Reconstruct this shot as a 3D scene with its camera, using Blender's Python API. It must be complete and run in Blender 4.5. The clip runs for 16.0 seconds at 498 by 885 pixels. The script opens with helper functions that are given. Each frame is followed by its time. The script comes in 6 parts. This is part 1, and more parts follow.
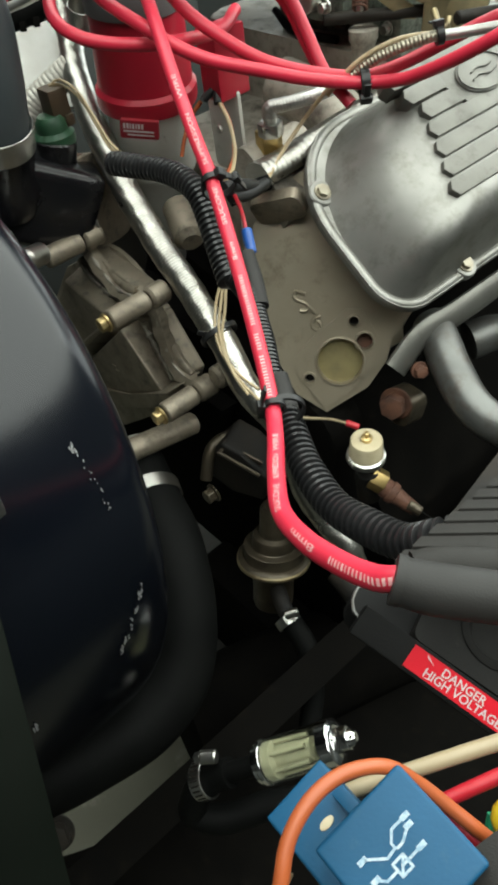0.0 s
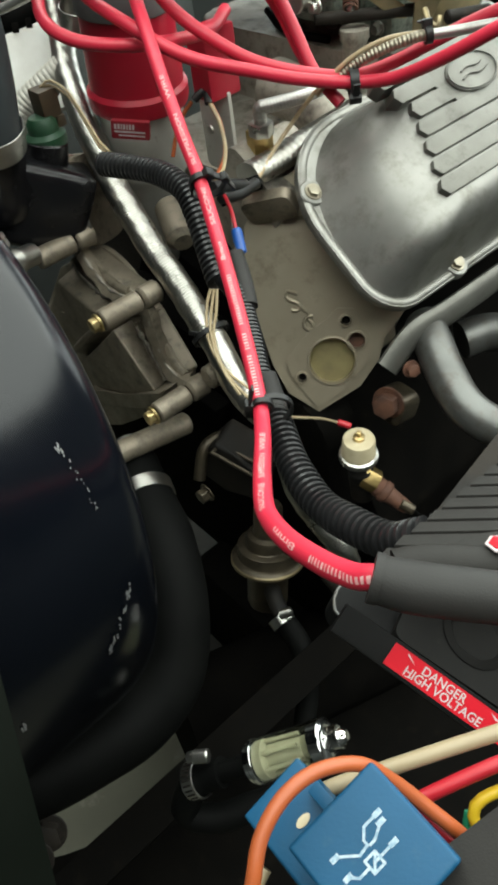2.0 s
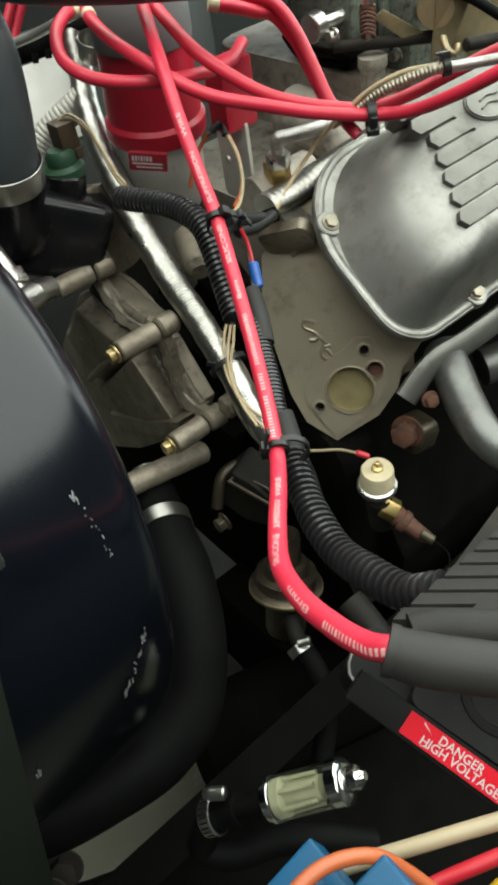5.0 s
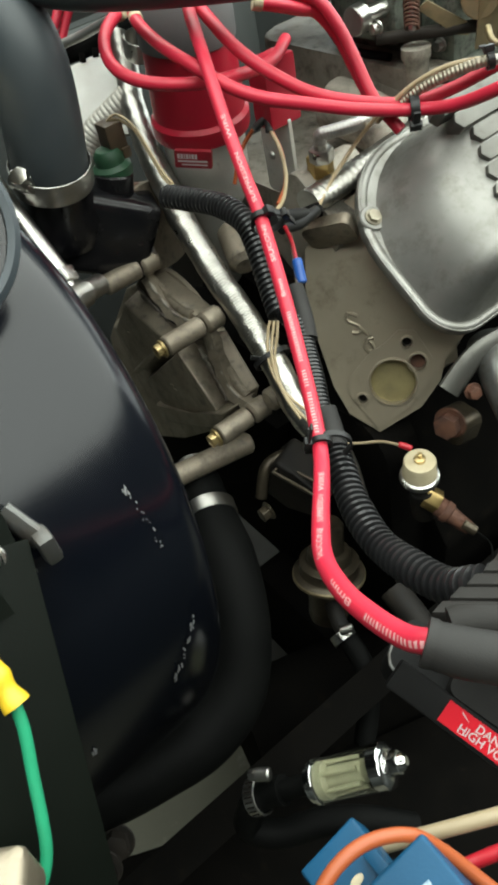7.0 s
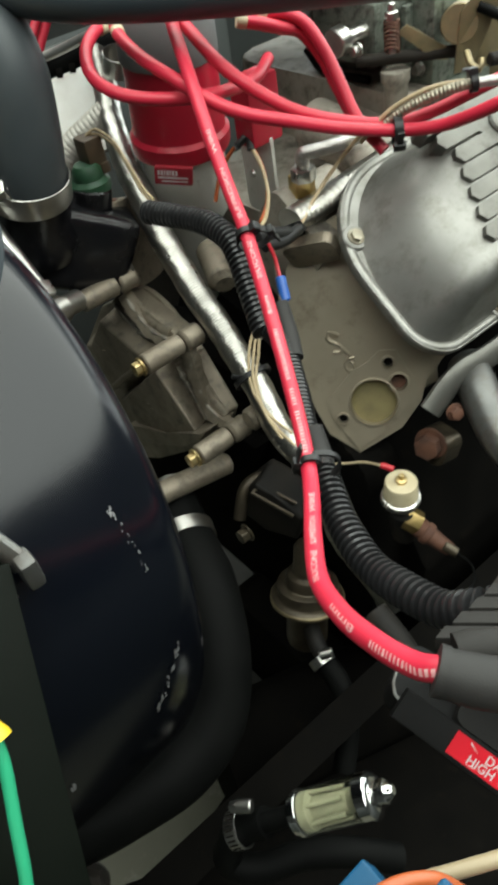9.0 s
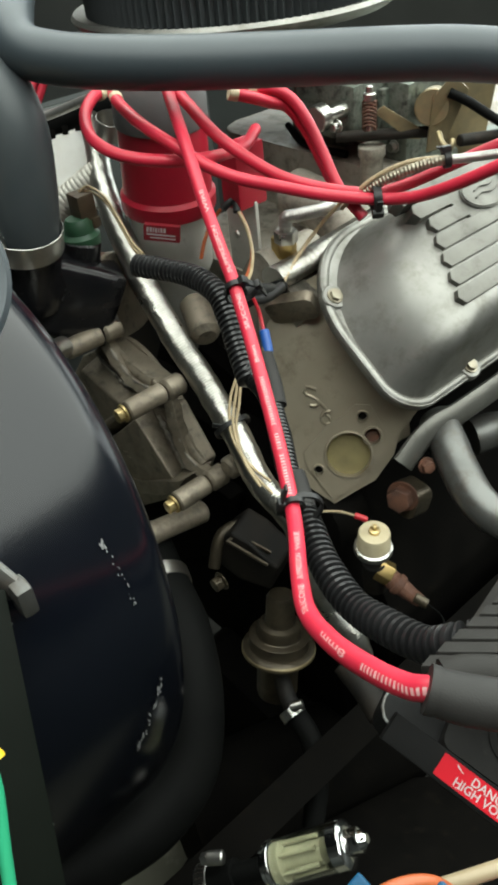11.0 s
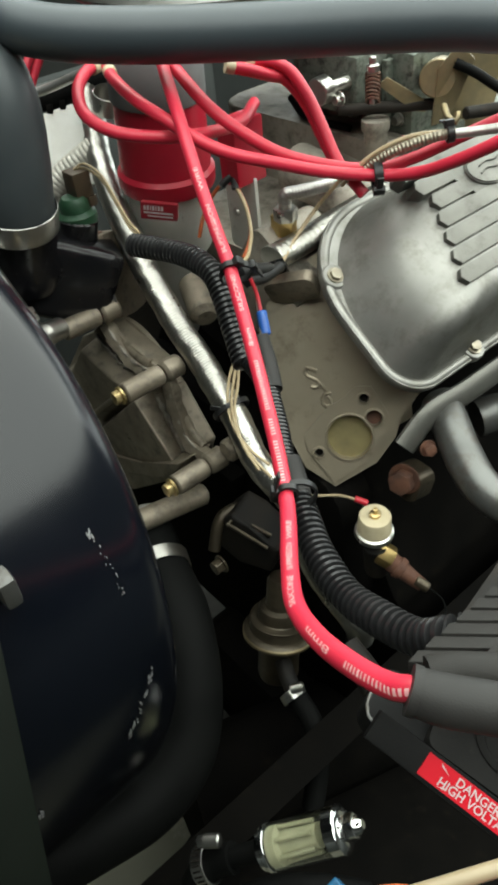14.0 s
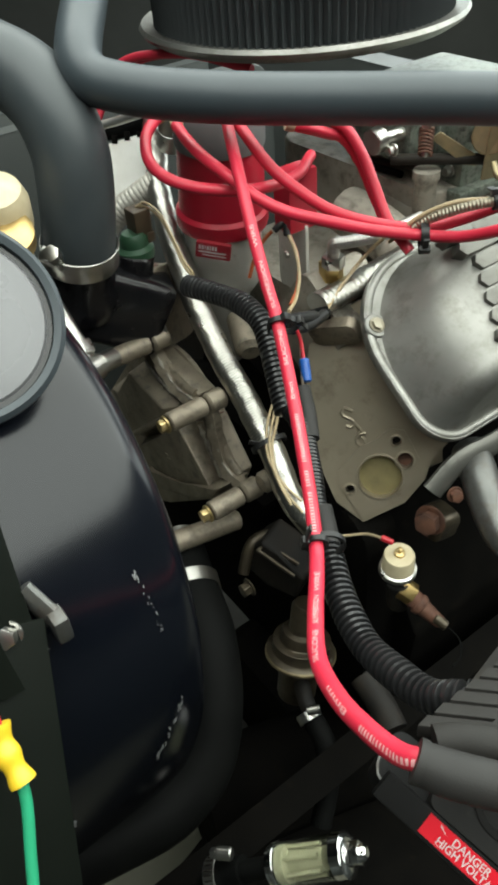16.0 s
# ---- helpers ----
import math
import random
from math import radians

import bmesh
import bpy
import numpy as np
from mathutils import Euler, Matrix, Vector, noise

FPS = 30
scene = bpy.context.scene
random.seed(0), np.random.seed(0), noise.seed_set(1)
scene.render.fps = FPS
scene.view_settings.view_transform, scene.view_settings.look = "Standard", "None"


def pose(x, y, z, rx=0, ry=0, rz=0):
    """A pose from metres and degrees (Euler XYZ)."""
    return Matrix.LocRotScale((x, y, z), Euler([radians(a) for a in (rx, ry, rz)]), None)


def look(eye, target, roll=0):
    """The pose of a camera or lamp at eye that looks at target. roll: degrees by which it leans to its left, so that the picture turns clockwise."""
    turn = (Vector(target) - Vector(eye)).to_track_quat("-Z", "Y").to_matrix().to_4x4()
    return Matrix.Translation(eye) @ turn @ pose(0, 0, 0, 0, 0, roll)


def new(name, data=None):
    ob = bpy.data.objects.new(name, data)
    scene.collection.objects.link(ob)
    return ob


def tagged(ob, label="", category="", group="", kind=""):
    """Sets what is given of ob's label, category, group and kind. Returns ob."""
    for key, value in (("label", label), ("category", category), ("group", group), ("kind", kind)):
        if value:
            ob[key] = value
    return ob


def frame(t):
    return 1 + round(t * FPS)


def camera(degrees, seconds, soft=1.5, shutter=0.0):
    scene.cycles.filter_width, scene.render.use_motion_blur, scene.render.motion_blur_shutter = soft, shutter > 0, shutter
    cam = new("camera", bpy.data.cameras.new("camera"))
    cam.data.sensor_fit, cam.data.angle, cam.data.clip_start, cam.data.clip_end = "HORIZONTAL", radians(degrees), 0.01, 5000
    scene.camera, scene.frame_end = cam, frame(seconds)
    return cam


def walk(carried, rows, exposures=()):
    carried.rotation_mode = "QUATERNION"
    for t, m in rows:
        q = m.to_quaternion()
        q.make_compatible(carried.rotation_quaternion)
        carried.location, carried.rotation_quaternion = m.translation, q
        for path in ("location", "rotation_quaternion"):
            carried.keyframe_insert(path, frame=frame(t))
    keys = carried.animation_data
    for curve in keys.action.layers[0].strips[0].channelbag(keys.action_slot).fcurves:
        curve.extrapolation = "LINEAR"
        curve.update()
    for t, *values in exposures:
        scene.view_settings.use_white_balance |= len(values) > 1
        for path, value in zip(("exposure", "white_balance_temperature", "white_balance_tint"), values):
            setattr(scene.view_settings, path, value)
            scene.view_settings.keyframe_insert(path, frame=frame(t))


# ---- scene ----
cam = camera(36.7, 16.0, soft=3.5, shutter=0.5)
PATH = [
    (0, (0.042, 0.048, 1.297), (-0.064, 1.588, 0.026), -0.5),
    (0.5, (0.044, 0.048, 1.295), (-0.061, 1.589, 0.024), -0.7),
    (1, (0.046, 0.0489, 1.2951), (-0.06, 1.59, 0.024), -0.8),
    (1.5, (0.048, 0.0489, 1.2961), (-0.06, 1.591, 0.027), -0.8),
    (2, (0.049, 0.0478, 1.2971), (-0.06, 1.588, 0.026), -0.8),
    (2.5, (0.047, 0.0479, 1.2961), (-0.066, 1.587, 0.024), -0.8),
    (3, (0.045, 0.0499, 1.2981), (-0.056, 1.592, 0.029), -0.5),
    (3.2, (0.045, 0.0499, 1.2971), (-0.056, 1.598, 0.034), -0.51),
    (5.3, (0.0511, 0.0625, 1.3173), (-0.117, 1.61, 0.061), -2.17),
    (5.5, (0.0469, 0.0585, 1.3282), (-0.103, 1.587, 0.048), -1.57),
    (6, (0.0418, 0.0545, 1.3301), (-0.165, 1.572, 0.043), -3.03),
    (6.5, (0.0436, 0.0455, 1.328), (-0.218, 1.557, 0.044), -4.6),
    (7, (0.0509, 0.0554, 1.3222), (-0.225, 1.566, 0.04), -4.89),
    (7.5, (0.0523, 0.0695, 1.3134), (-0.239, 1.576, 0.031), -5.69),
    (8, (0.0516, 0.0767, 1.3005), (-0.266, 1.567, 0.005), -7.36),
    (8.5, (0.0445, 0.0729, 1.3004), (-0.26, 1.561, -0.0), -6.87),
    (9, (0.0381, 0.0618, 1.3151), (-0.148, 1.618, 0.073), -2.47),
    (9.5, (0.0339, 0.0529, 1.318), (-0.104, 1.681, 0.164), -0.44),
    (9.7, (0.0237, 0.0412, 1.3107), (-0.079, 1.717, 0.224), 0.31),
    (12, (0.0277, 0.0441, 1.3168), (-0.065, 1.693, 0.189), 1.42),
    (12.5, (0.0287, 0.046, 1.3158), (-0.061, 1.692, 0.184), 1.32),
    (13, (0.0328, 0.051, 1.3149), (-0.059, 1.694, 0.178), 1.02),
    (13.5, (0.0349, 0.0519, 1.316), (-0.07, 1.685, 0.166), 0.84),
    (14, (0.0359, 0.0529, 1.315), (-0.084, 1.676, 0.153), 0.55),
    (14.5, (0.0349, 0.0539, 1.316), (-0.101, 1.672, 0.148), 0.36),
    (15, (0.0328, 0.0499, 1.3179), (-0.12, 1.66, 0.142), 0.38),
    (15.5, (0.0252, 0.0416, 1.3527), (-0.143, 1.647, 0.172), 2.19),
    (16, (0.0312, 0.0464, 1.3589), (-0.17, 1.651, 0.182), 2.7),
]
walk(cam, [(t, look(eye, target, roll)) for t, eye, target, roll in PATH])

# ---------------------------------------------------------------- light
world = bpy.data.worlds.new("garage_air")
scene.world = world
world.use_nodes = True
world.node_tree.nodes["Background"].inputs[0].default_value = (0.75, 0.85, 0.9, 1)
world.node_tree.nodes["Background"].inputs[1].default_value = 0.12
scene.view_settings.exposure = 0.07


def area_lamp(name, place, target, size_x, size_y, watts, colour):
    lamp = bpy.data.lights.new(name, "AREA")
    lamp.shape, lamp.size, lamp.size_y, lamp.energy, lamp.color = "RECTANGLE", size_x, size_y, watts, colour
    ob = new(name, lamp)
    ob.matrix_world = look(place, target)
    return ob


area_lamp("ceiling_light_panel", (0.78, 0.4, 2.62), (0.78, 0.25, 0.9), 3.9, 3.7, 222, (0.935, 1.0, 0.93))
area_lamp("open_door_daylight", (1.7, 4.2, 2.25), (-0.05, 0.4, 1.0), 5.4, 2.25, 130, (0.9, 1.0, 0.98))

# ---------------------------------------------------------------- helpers
A = Vector((-0.7002, -0.7002, -0.1392))   # engine front
B = Vector((0.7071, -0.7071, 0))   # engine left
U = Vector((-0.0984, -0.0984, 0.9903))   # engine up
N = Vector((0.336, -0.4952, 0.8011))   # cylinder bank up
S = Vector((0.6299, -0.5142, -0.5821))   # cylinder bank outward


def axes_at(origin, x, y):
    """A frame from an origin and two axes."""
    x, y = Vector(x).normalized(), Vector(y)
    y = (y - y.dot(x) * x).normalized()
    z = x.cross(y)
    m = Matrix((x, y, z)).transposed().to_4x4()
    m.translation = origin
    return m


def along(origin, z, hint=(0.3, 0.2, 1)):
    """A frame whose z axis runs along a direction."""
    z = Vector(z).normalized()
    x = Vector(hint).cross(z)
    if x.length < 1e-3:
        x = Vector((1, 0, 0)).cross(z)
    x.normalize()
    m = Matrix((x, z.cross(x), z)).transposed().to_4x4()
    m.translation = origin
    return m


def thing(name, base, label, category, group="", kind=""):
    ob = new(name)
    ob.empty_display_size = 0.01
    ob.location = base
    return tagged(ob, label, category, group, kind)


def part(name, bm, material, parent=None, label="", sharp=38):
    """Link a bmesh, made in world space, as one mesh under a thing or a part."""
    mesh = bpy.data.meshes.new(name)
    base = Vector((0, 0, 0))
    up = parent
    while up is not None:
        base += up.location
        up = up.parent
    bmesh.ops.recalc_face_normals(bm, faces=bm.faces)
    if parent is not None:
        bmesh.ops.translate(bm, verts=bm.verts, vec=-base)
    bm.to_mesh(mesh)
    bm.free()
    for p in mesh.polygons:
        p.use_smooth = True
    mesh.set_sharp_from_angle(angle=radians(sharp))
    mesh.materials.append(material)
    ob = new(name, mesh)
    ob.parent = parent
    if label:
        ob["label"] = label
    return ob


def whole(name, bm, material, label, category, group="", kind="", sharp=38):
    return tagged(part(name, bm, material, None, "", sharp), label, category, group, kind)


def spline(points, step=0.004):
    """Even steps along a smooth curve through the points, and their lengths along it."""
    p = [Vector(q) for q in points]
    p = [p[0] * 2 - p[1]] + p + [p[-1] * 2 - p[-2]]
    fine = []
    for i in range(1, len(p) - 2):
        a, b, c, d = p[i - 1:i + 3]
        for k in range(24):
            t = k / 24
            fine.append(0.5 * (2 * b + (c - a) * t + (2 * a - 5 * b + 4 * c - d) * t * t + (3 * b - a - 3 * c + d) * t ** 3))
    fine.append(p[-2])
    run = [0.0]
    for a, b in zip(fine, fine[1:]):
        run.append(run[-1] + (b - a).length)
    count = max(3, int(run[-1] / step) + 1)
    out, k = [], 0
    for i in range(count):
        s = run[-1] * i / (count - 1)
        while k < len(run) - 2 and run[k + 1] < s:
            k += 1
        f = (s - run[k]) / max(run[k + 1] - run[k], 1e-9)
        out.append(fine[k].lerp(fine[k + 1], min(f, 1)))
    return out, [run[-1] * i / (count - 1) for i in range(count)]


def frames_along(line, hint=(0, 0, 1)):
    out, x = [], None
    for i, p in enumerate(line):
        z = (line[min(i + 1, len(line) - 1)] - line[max(i - 1, 0)]).normalized()
        if x is None:
            x = Vector(hint).cross(z)
            if x.length < 1e-3:
                x = Vector((1, 0, 0)).cross(z)
        x = (x - x.dot(z) * z).normalized()
        out.append((p, x.copy(), z.cross(x)))
    return out


def sweep(bm, points, radius, sides=12, step=0.004, caps=True, hint=(0, 0, 1), squash=1.0):
    """A round bar along a curve; radius is a number or a function of the length run and the turn."""
    line, run = spline(points, step)
    rings = []
    for (p, x, y), s in zip(frames_along(line, hint), run):
        ring = []
        for k in range(sides):
            a = 2 * math.pi * k / sides
            r = radius(s, a) if callable(radius) else radius
            ring.append(bm.verts.new(p + x * (math.cos(a) * r) + y * (math.sin(a) * r * squash)))
        rings.append(ring)
    for a, b in zip(rings, rings[1:]):
        for k in range(sides):
            bm.faces.new((a[k], a[(k + 1) % sides], b[(k + 1) % sides], b[k]))
    if caps:
        bm.faces.new(rings[0][::-1])
        bm.faces.new(rings[-1])
    return bm


def bar(points, radius, sides=12, step=0.004, **more):
    return sweep(bmesh.new(), points, radius, sides, step, **more)


def corrugated(points, radius, pitch=0.004, depth=0.0017):
    """Ribbed split conduit."""
    def r(s, a):
        k = (s / pitch) % 1.0
        groove = 1.0 if k > 0.55 else 0.0
        slit = 0.0006 if abs(a - 4.4) < 0.2 else 0.0
        return radius - depth * groove - slit + 0.0002 * math.sin(s * 130)
    return bar(points, r, 20, pitch / 5)


def lathe(bm, m, profile, sides=32, wobble=0.0, caps=True):
    """A turned shape: profile is (radius, height) pairs along the frame's z axis."""
    rings = []
    for r, h in profile:
        if r < 1e-6:
            rings.append([bm.verts.new(m @ Vector((0, 0, h)))])
            continue
        rings.append([bm.verts.new(m @ Vector((r * (1 + wobble * math.sin(3 * a)) * math.cos(a), r * math.sin(a), h)))
                      for a in (2 * math.pi * k / sides for k in range(sides))])
    for a, b in zip(rings, rings[1:]):
        for k in range(sides):
            q = [a[k % len(a)], a[(k + 1) % len(a)], b[(k + 1) % len(b)], b[k % len(b)]]
            q = [v for i, v in enumerate(q) if v not in q[:i]]
            if len(q) > 2:
                bm.faces.new(q)
    for ring in (rings[0], rings[-1]):
        if caps and len(ring) > 2:
            bm.faces.new(ring)
    return bm


def turned(origin, axis, profile, sides=32, hint=(0.3, 0.2, 1), caps=True):
    return lathe(bmesh.new(), along(origin, axis, hint), profile, sides, 0.0, caps)


def drum(p, q, radius, bevel=0.001, sides=28):
    p, q = Vector(p), Vector(q)
    h = (q - p).length
    b = min(bevel, radius * 0.4, h * 0.4)
    return turned(p, q - p, [(radius - b, 0), (radius, b), (radius, h - b), (radius - b, h)], sides)


def prism(bm, m, outline, low, high, bevel=0.0, segments=2):
    """An outline in a frame's x and y, drawn out from low to high along its z."""
    a = [bm.verts.new(m @ Vector((x, y, low))) for x, y in outline]
    b = [bm.verts.new(m @ Vector((x, y, high))) for x, y in outline]
    faces = [bm.faces.new(a[::-1]), bm.faces.new(b)]
    for k in range(len(a)):
        j = (k + 1) % len(a)
        faces.append(bm.faces.new((a[k], a[j], b[j], b[k])))
    if bevel:
        edges = list({e for f in faces for e in f.edges})
        bmesh.ops.bevel(bm, geom=edges, offset=bevel, segments=segments, profile=0.6, affect="EDGES", clamp_overlap=True)
    return bm


def plate(m, outline, low, high, bevel=0.001, segments=2):
    return prism(bmesh.new(), m, outline, low, high, bevel, segments)


def pierced(m, outline, holes, low, high):
    """A plate with round holes (x, y, radius) through its front face."""
    bm = bmesh.new()
    loops = [outline] + [[(x + r * math.cos(-2 * math.pi * k / 32), y + r * math.sin(-2 * math.pi * k / 32)) for k in range(32)] for x, y, r in holes]
    edges = []
    for loop in loops:
        hi = [bm.verts.new(m @ Vector((x, y, high))) for x, y in loop]
        lo = [bm.verts.new(m @ Vector((x, y, low))) for x, y in loop]
        for k in range(len(hi)):
            j = (k + 1) % len(hi)
            edges.append(bm.edges.new((hi[k], hi[j])))
            bm.faces.new((hi[k], lo[k], lo[j], hi[j]))
    bmesh.ops.triangle_fill(bm, edges=edges, use_beauty=True)
    return bm


def box(m, sx, sy, sz, bevel=0.001, segments=2):
    x, y, z = sx / 2, sy / 2, sz / 2
    return plate(m, [(-x, -y), (x, -y), (x, y), (-x, y)], -z, z, bevel, segments)


def rounded(x0, y0, x1, y1, r, n=6):
    """A rectangle with rounded corners; r is one radius or four, from the low corner round."""
    r = r if isinstance(r, (tuple, list)) else (r,) * 4
    out = []
    for (cx, cy, a0), q in zip(((x0, y0, 180), (x1, y0, 270), (x1, y1, 0), (x0, y1, 90)), r):
        px = cx + q if cx == x0 else cx - q
        py = cy + q if cy == y0 else cy - q
        for k in range(n + 1):
            a = radians(a0 + 90 * k / n)
            out.append((px + q * math.cos(a), py + q * math.sin(a)))
    return out


def stepped(outline, gap=0.006):
    """A closed outline with points added along its long sides."""
    out = []
    for (x0, y0), (x1, y1) in zip(outline, outline[1:] + outline[:1]):
        n = max(1, int(math.hypot(x1 - x0, y1 - y0) / gap))
        out += [(x0 + (x1 - x0) * k / n, y0 + (y1 - y0) * k / n) for k in range(n)]
    return out + [outline[0]]


def oval(cx, cy, rx, ry, n=24):
    return [(cx + rx * math.cos(2 * math.pi * k / n), cy + ry * math.sin(2 * math.pi * k / n)) for k in range(n)]


def hexagon(r):
    return [(r * math.cos(radians(60 * k)), r * math.sin(radians(60 * k))) for k in range(6)]


def bolt_head(bm, origin, axis, across=0.012, washer=True, high=0.006):
    m = along(origin, axis)
    if washer:
        lathe(bm, m, [(across * 0.72, 0), (across * 0.74, 0.0006), (across * 0.70, 0.0016)], 20)
    prism(bm, m, hexagon(across * 0.56), 0.0012, 0.0012 + high, 0.0007)
    return bm


def ring_band(p, axis, radius, width, thick=0.0008, sides=40):
    m = along(Vector(p) - Vector(axis).normalized() * width / 2, axis)
    return lathe(bmesh.new(), m, [(radius, 0), (radius + thick, 0.0003), (radius + thick, width - 0.0003), (radius, width), (radius - 0.0004, width / 2), (radius, 0)], sides, 0.0, False)


def written(text, size):
    """Letters as a flat bmesh, from the built-in font, with x along the line."""
    font = bpy.data.curves.new("letters", "FONT")
    font.body, font.size, font.resolution_u, font.offset = text, size, 3, size * 0.012
    ob = bpy.data.objects.new("letters", font)
    scene.collection.objects.link(ob)
    mesh = ob.to_mesh()
    bm = bmesh.new()
    bm.from_mesh(mesh)
    ob.to_mesh_clear()
    bpy.data.objects.remove(ob)
    bpy.data.curves.remove(font)
    return bm


def flat_bars(rows):
    """Plain bars (x, y, length, height) in place of writing that is not lettered."""
    bm = bmesh.new()
    for x, y, w, h in rows:
        bm.faces.new([bm.verts.new((px, py, 0)) for px, py in ((x, y), (x + w, y), (x + w, y + h), (x, y + h))])
    return bm


def wrap_on(bm, points, start, end, radius, facing=(0.0, -0.77, 0.64), step=0.002):
    """Lay flat writing along a wire between two places, on the side that faces a direction."""
    bmesh.ops.triangulate(bm, faces=bm.faces)
    long = max(v.co.x for v in bm.verts)
    tall = max(v.co.y for v in bm.verts)
    bmesh.ops.subdivide_edges(bm, edges=[e for e in bm.edges if e.calc_length() > long / 30], cuts=2)
    line, run = spline(points, step)
    frames = frames_along(line)
    near = [min(range(len(line)), key=lambda k: (line[k] - Vector(q)).length) for q in (start, end)]
    s0, s1 = run[near[0]], run[near[1]]
    for v in bm.verts:
        s = min(max(s0 + (s1 - s0) * v.co.x / long, 0.0), run[-1] * 0.9999)
        k = min(int(s / run[-1] * (len(run) - 1)), len(run) - 2)
        f = (s - run[k]) / (run[k + 1] - run[k])
        p = frames[k][0].lerp(frames[k + 1][0], f)
        z = (line[k + 1] - line[k]).normalized() * (1 if s1 > s0 else -1)
        out = Vector(facing) - Vector(facing).dot(z) * z
        out.normalize()
        a = (v.co.y - tall / 2) / radius
        v.co = p + (out * math.cos(a) + out.cross(z) * math.sin(a)) * (radius + 0.0001)
    return bm


def lay_on(bm, m, lift=0.0003):
    for v in bm.verts:
        v.co = m @ Vector((v.co.x, v.co.y, v.co.z + lift))
    return bm


def joined(*parts):
    out = bmesh.new()
    for bm in parts:
        mesh = bpy.data.meshes.new("tmp")
        bm.to_mesh(mesh)
        bm.free()
        out.from_mesh(mesh)
        bpy.data.meshes.remove(mesh)
    return out


# ---------------------------------------------------------------- materials
def material(name, base, rough=0.5, metal=0.0, other=None, scale=60.0, mix=0.5, bump=0.2, grain=900.0, coat=0.0, rough_span=0.15, dirt=None, dirt_at=0.62, spec=0.5):
    """Base colour varied at two scales, uneven gloss, fine relief and blotches of dirt."""
    mat = bpy.data.materials.new(name)
    mat.use_nodes = True
    t = mat.node_tree
    n, link = t.nodes, t.links.new
    bsdf = n["Principled BSDF"]
    place = n.new("ShaderNodeNewGeometry")
    big, small = n.new("ShaderNodeTexNoise"), n.new("ShaderNodeTexNoise")
    for node, s, d in ((big, scale, 5), (small, grain, 3)):
        node.inputs["Scale"].default_value, node.inputs["Detail"].default_value = s, d
        link(place.outputs["Position"], node.inputs["Vector"])
    ramp = n.new("ShaderNodeValToRGB")
    ramp.color_ramp.elements[0].position, ramp.color_ramp.elements[1].position = 0.36, 0.66
    other = other or tuple(c * 0.7 for c in base)
    ramp.color_ramp.elements[0].color = (*base, 1)
    ramp.color_ramp.elements[1].color = (*[b + (o - b) * mix for b, o in zip(base, other)], 1)
    link(big.outputs["Fac"], ramp.inputs["Fac"])
    colour = ramp.outputs["Color"]
    if dirt:
        spots = n.new("ShaderNodeTexNoise")
        spots.inputs["Scale"].default_value, spots.inputs["Detail"].default_value, spots.inputs["Roughness"].default_value = scale * 1.9, 8, 0.7
        link(place.outputs["Position"], spots.inputs["Vector"])
        cut = n.new("ShaderNodeMapRange")
        cut.inputs["From Min"].default_value, cut.inputs["From Max"].default_value = dirt_at - 0.12, dirt_at + 0.1
        link(spots.outputs["Fac"], cut.inputs["Value"])
        blend = n.new("ShaderNodeMix")
        blend.data_type = "RGBA"
        link(cut.outputs["Result"], blend.inputs["Factor"])
        link(colour, blend.inputs["A"])
        blend.inputs["B"].default_value = (*dirt, 1)
        colour = blend.outputs["Result"]
    link(colour, bsdf.inputs["Base Color"])
    gloss = n.new("ShaderNodeMapRange")
    gloss.inputs["To Min"].default_value, gloss.inputs["To Max"].default_value = max(rough - rough_span, 0.03), min(rough + rough_span, 1)
    link(big.outputs["Fac"], gloss.inputs["Value"])
    link(gloss.outputs["Result"], bsdf.inputs["Roughness"])
    bsdf.inputs["Metallic"].default_value = metal
    bsdf.inputs["Specular IOR Level"].default_value = spec
    bsdf.inputs["Coat Weight"].default_value = coat
    bsdf.inputs["Coat Roughness"].default_value = 0.06
    relief = n.new("ShaderNodeBump")
    relief.inputs["Strength"].default_value, relief.inputs["Distance"].default_value = bump, 0.0006
    link(small.outputs["Fac"], relief.inputs["Height"])
    link(relief.outputs["Normal"], bsdf.inputs["Normal"])
    return mat


def clear_material(name, colour, rough=0.05, ior=1.45):
    mat = bpy.data.materials.new(name)
    mat.use_nodes = True
    bsdf = mat.node_tree.nodes["Principled BSDF"]
    bsdf.inputs["Base Color"].default_value = (*colour, 1)
    bsdf.inputs["Roughness"].default_value = rough
    bsdf.inputs["Transmission Weight"].default_value = 1.0
    bsdf.inputs["IOR"].default_value = ior
    return mat


navy_paint = material("navy_gloss_paint", (0.0022, 0.003, 0.005), 0.19, 0, (0.0035, 0.0043, 0.007), 14, 0.6, 0.03, 500, 0.0, 0.03, spec=0.35)
black_paint = material("black_satin_paint", (0.006, 0.006, 0.0075), 0.25, 0, (0.012, 0.011, 0.011), 40, 0.6, 0.12, 700, 0.1, 0.1, (0.018, 0.015, 0.013), 0.74, spec=0.4)
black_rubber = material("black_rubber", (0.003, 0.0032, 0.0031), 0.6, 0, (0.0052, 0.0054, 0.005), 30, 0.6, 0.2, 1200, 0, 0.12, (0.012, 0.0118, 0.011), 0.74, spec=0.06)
conduit_plastic = material("black_conduit_plastic", (0.009, 0.009, 0.0096), 0.3, 0, (0.019, 0.019, 0.0195), 50, 0.5, 0.1, 900, 0, 0.08, spec=0.5)
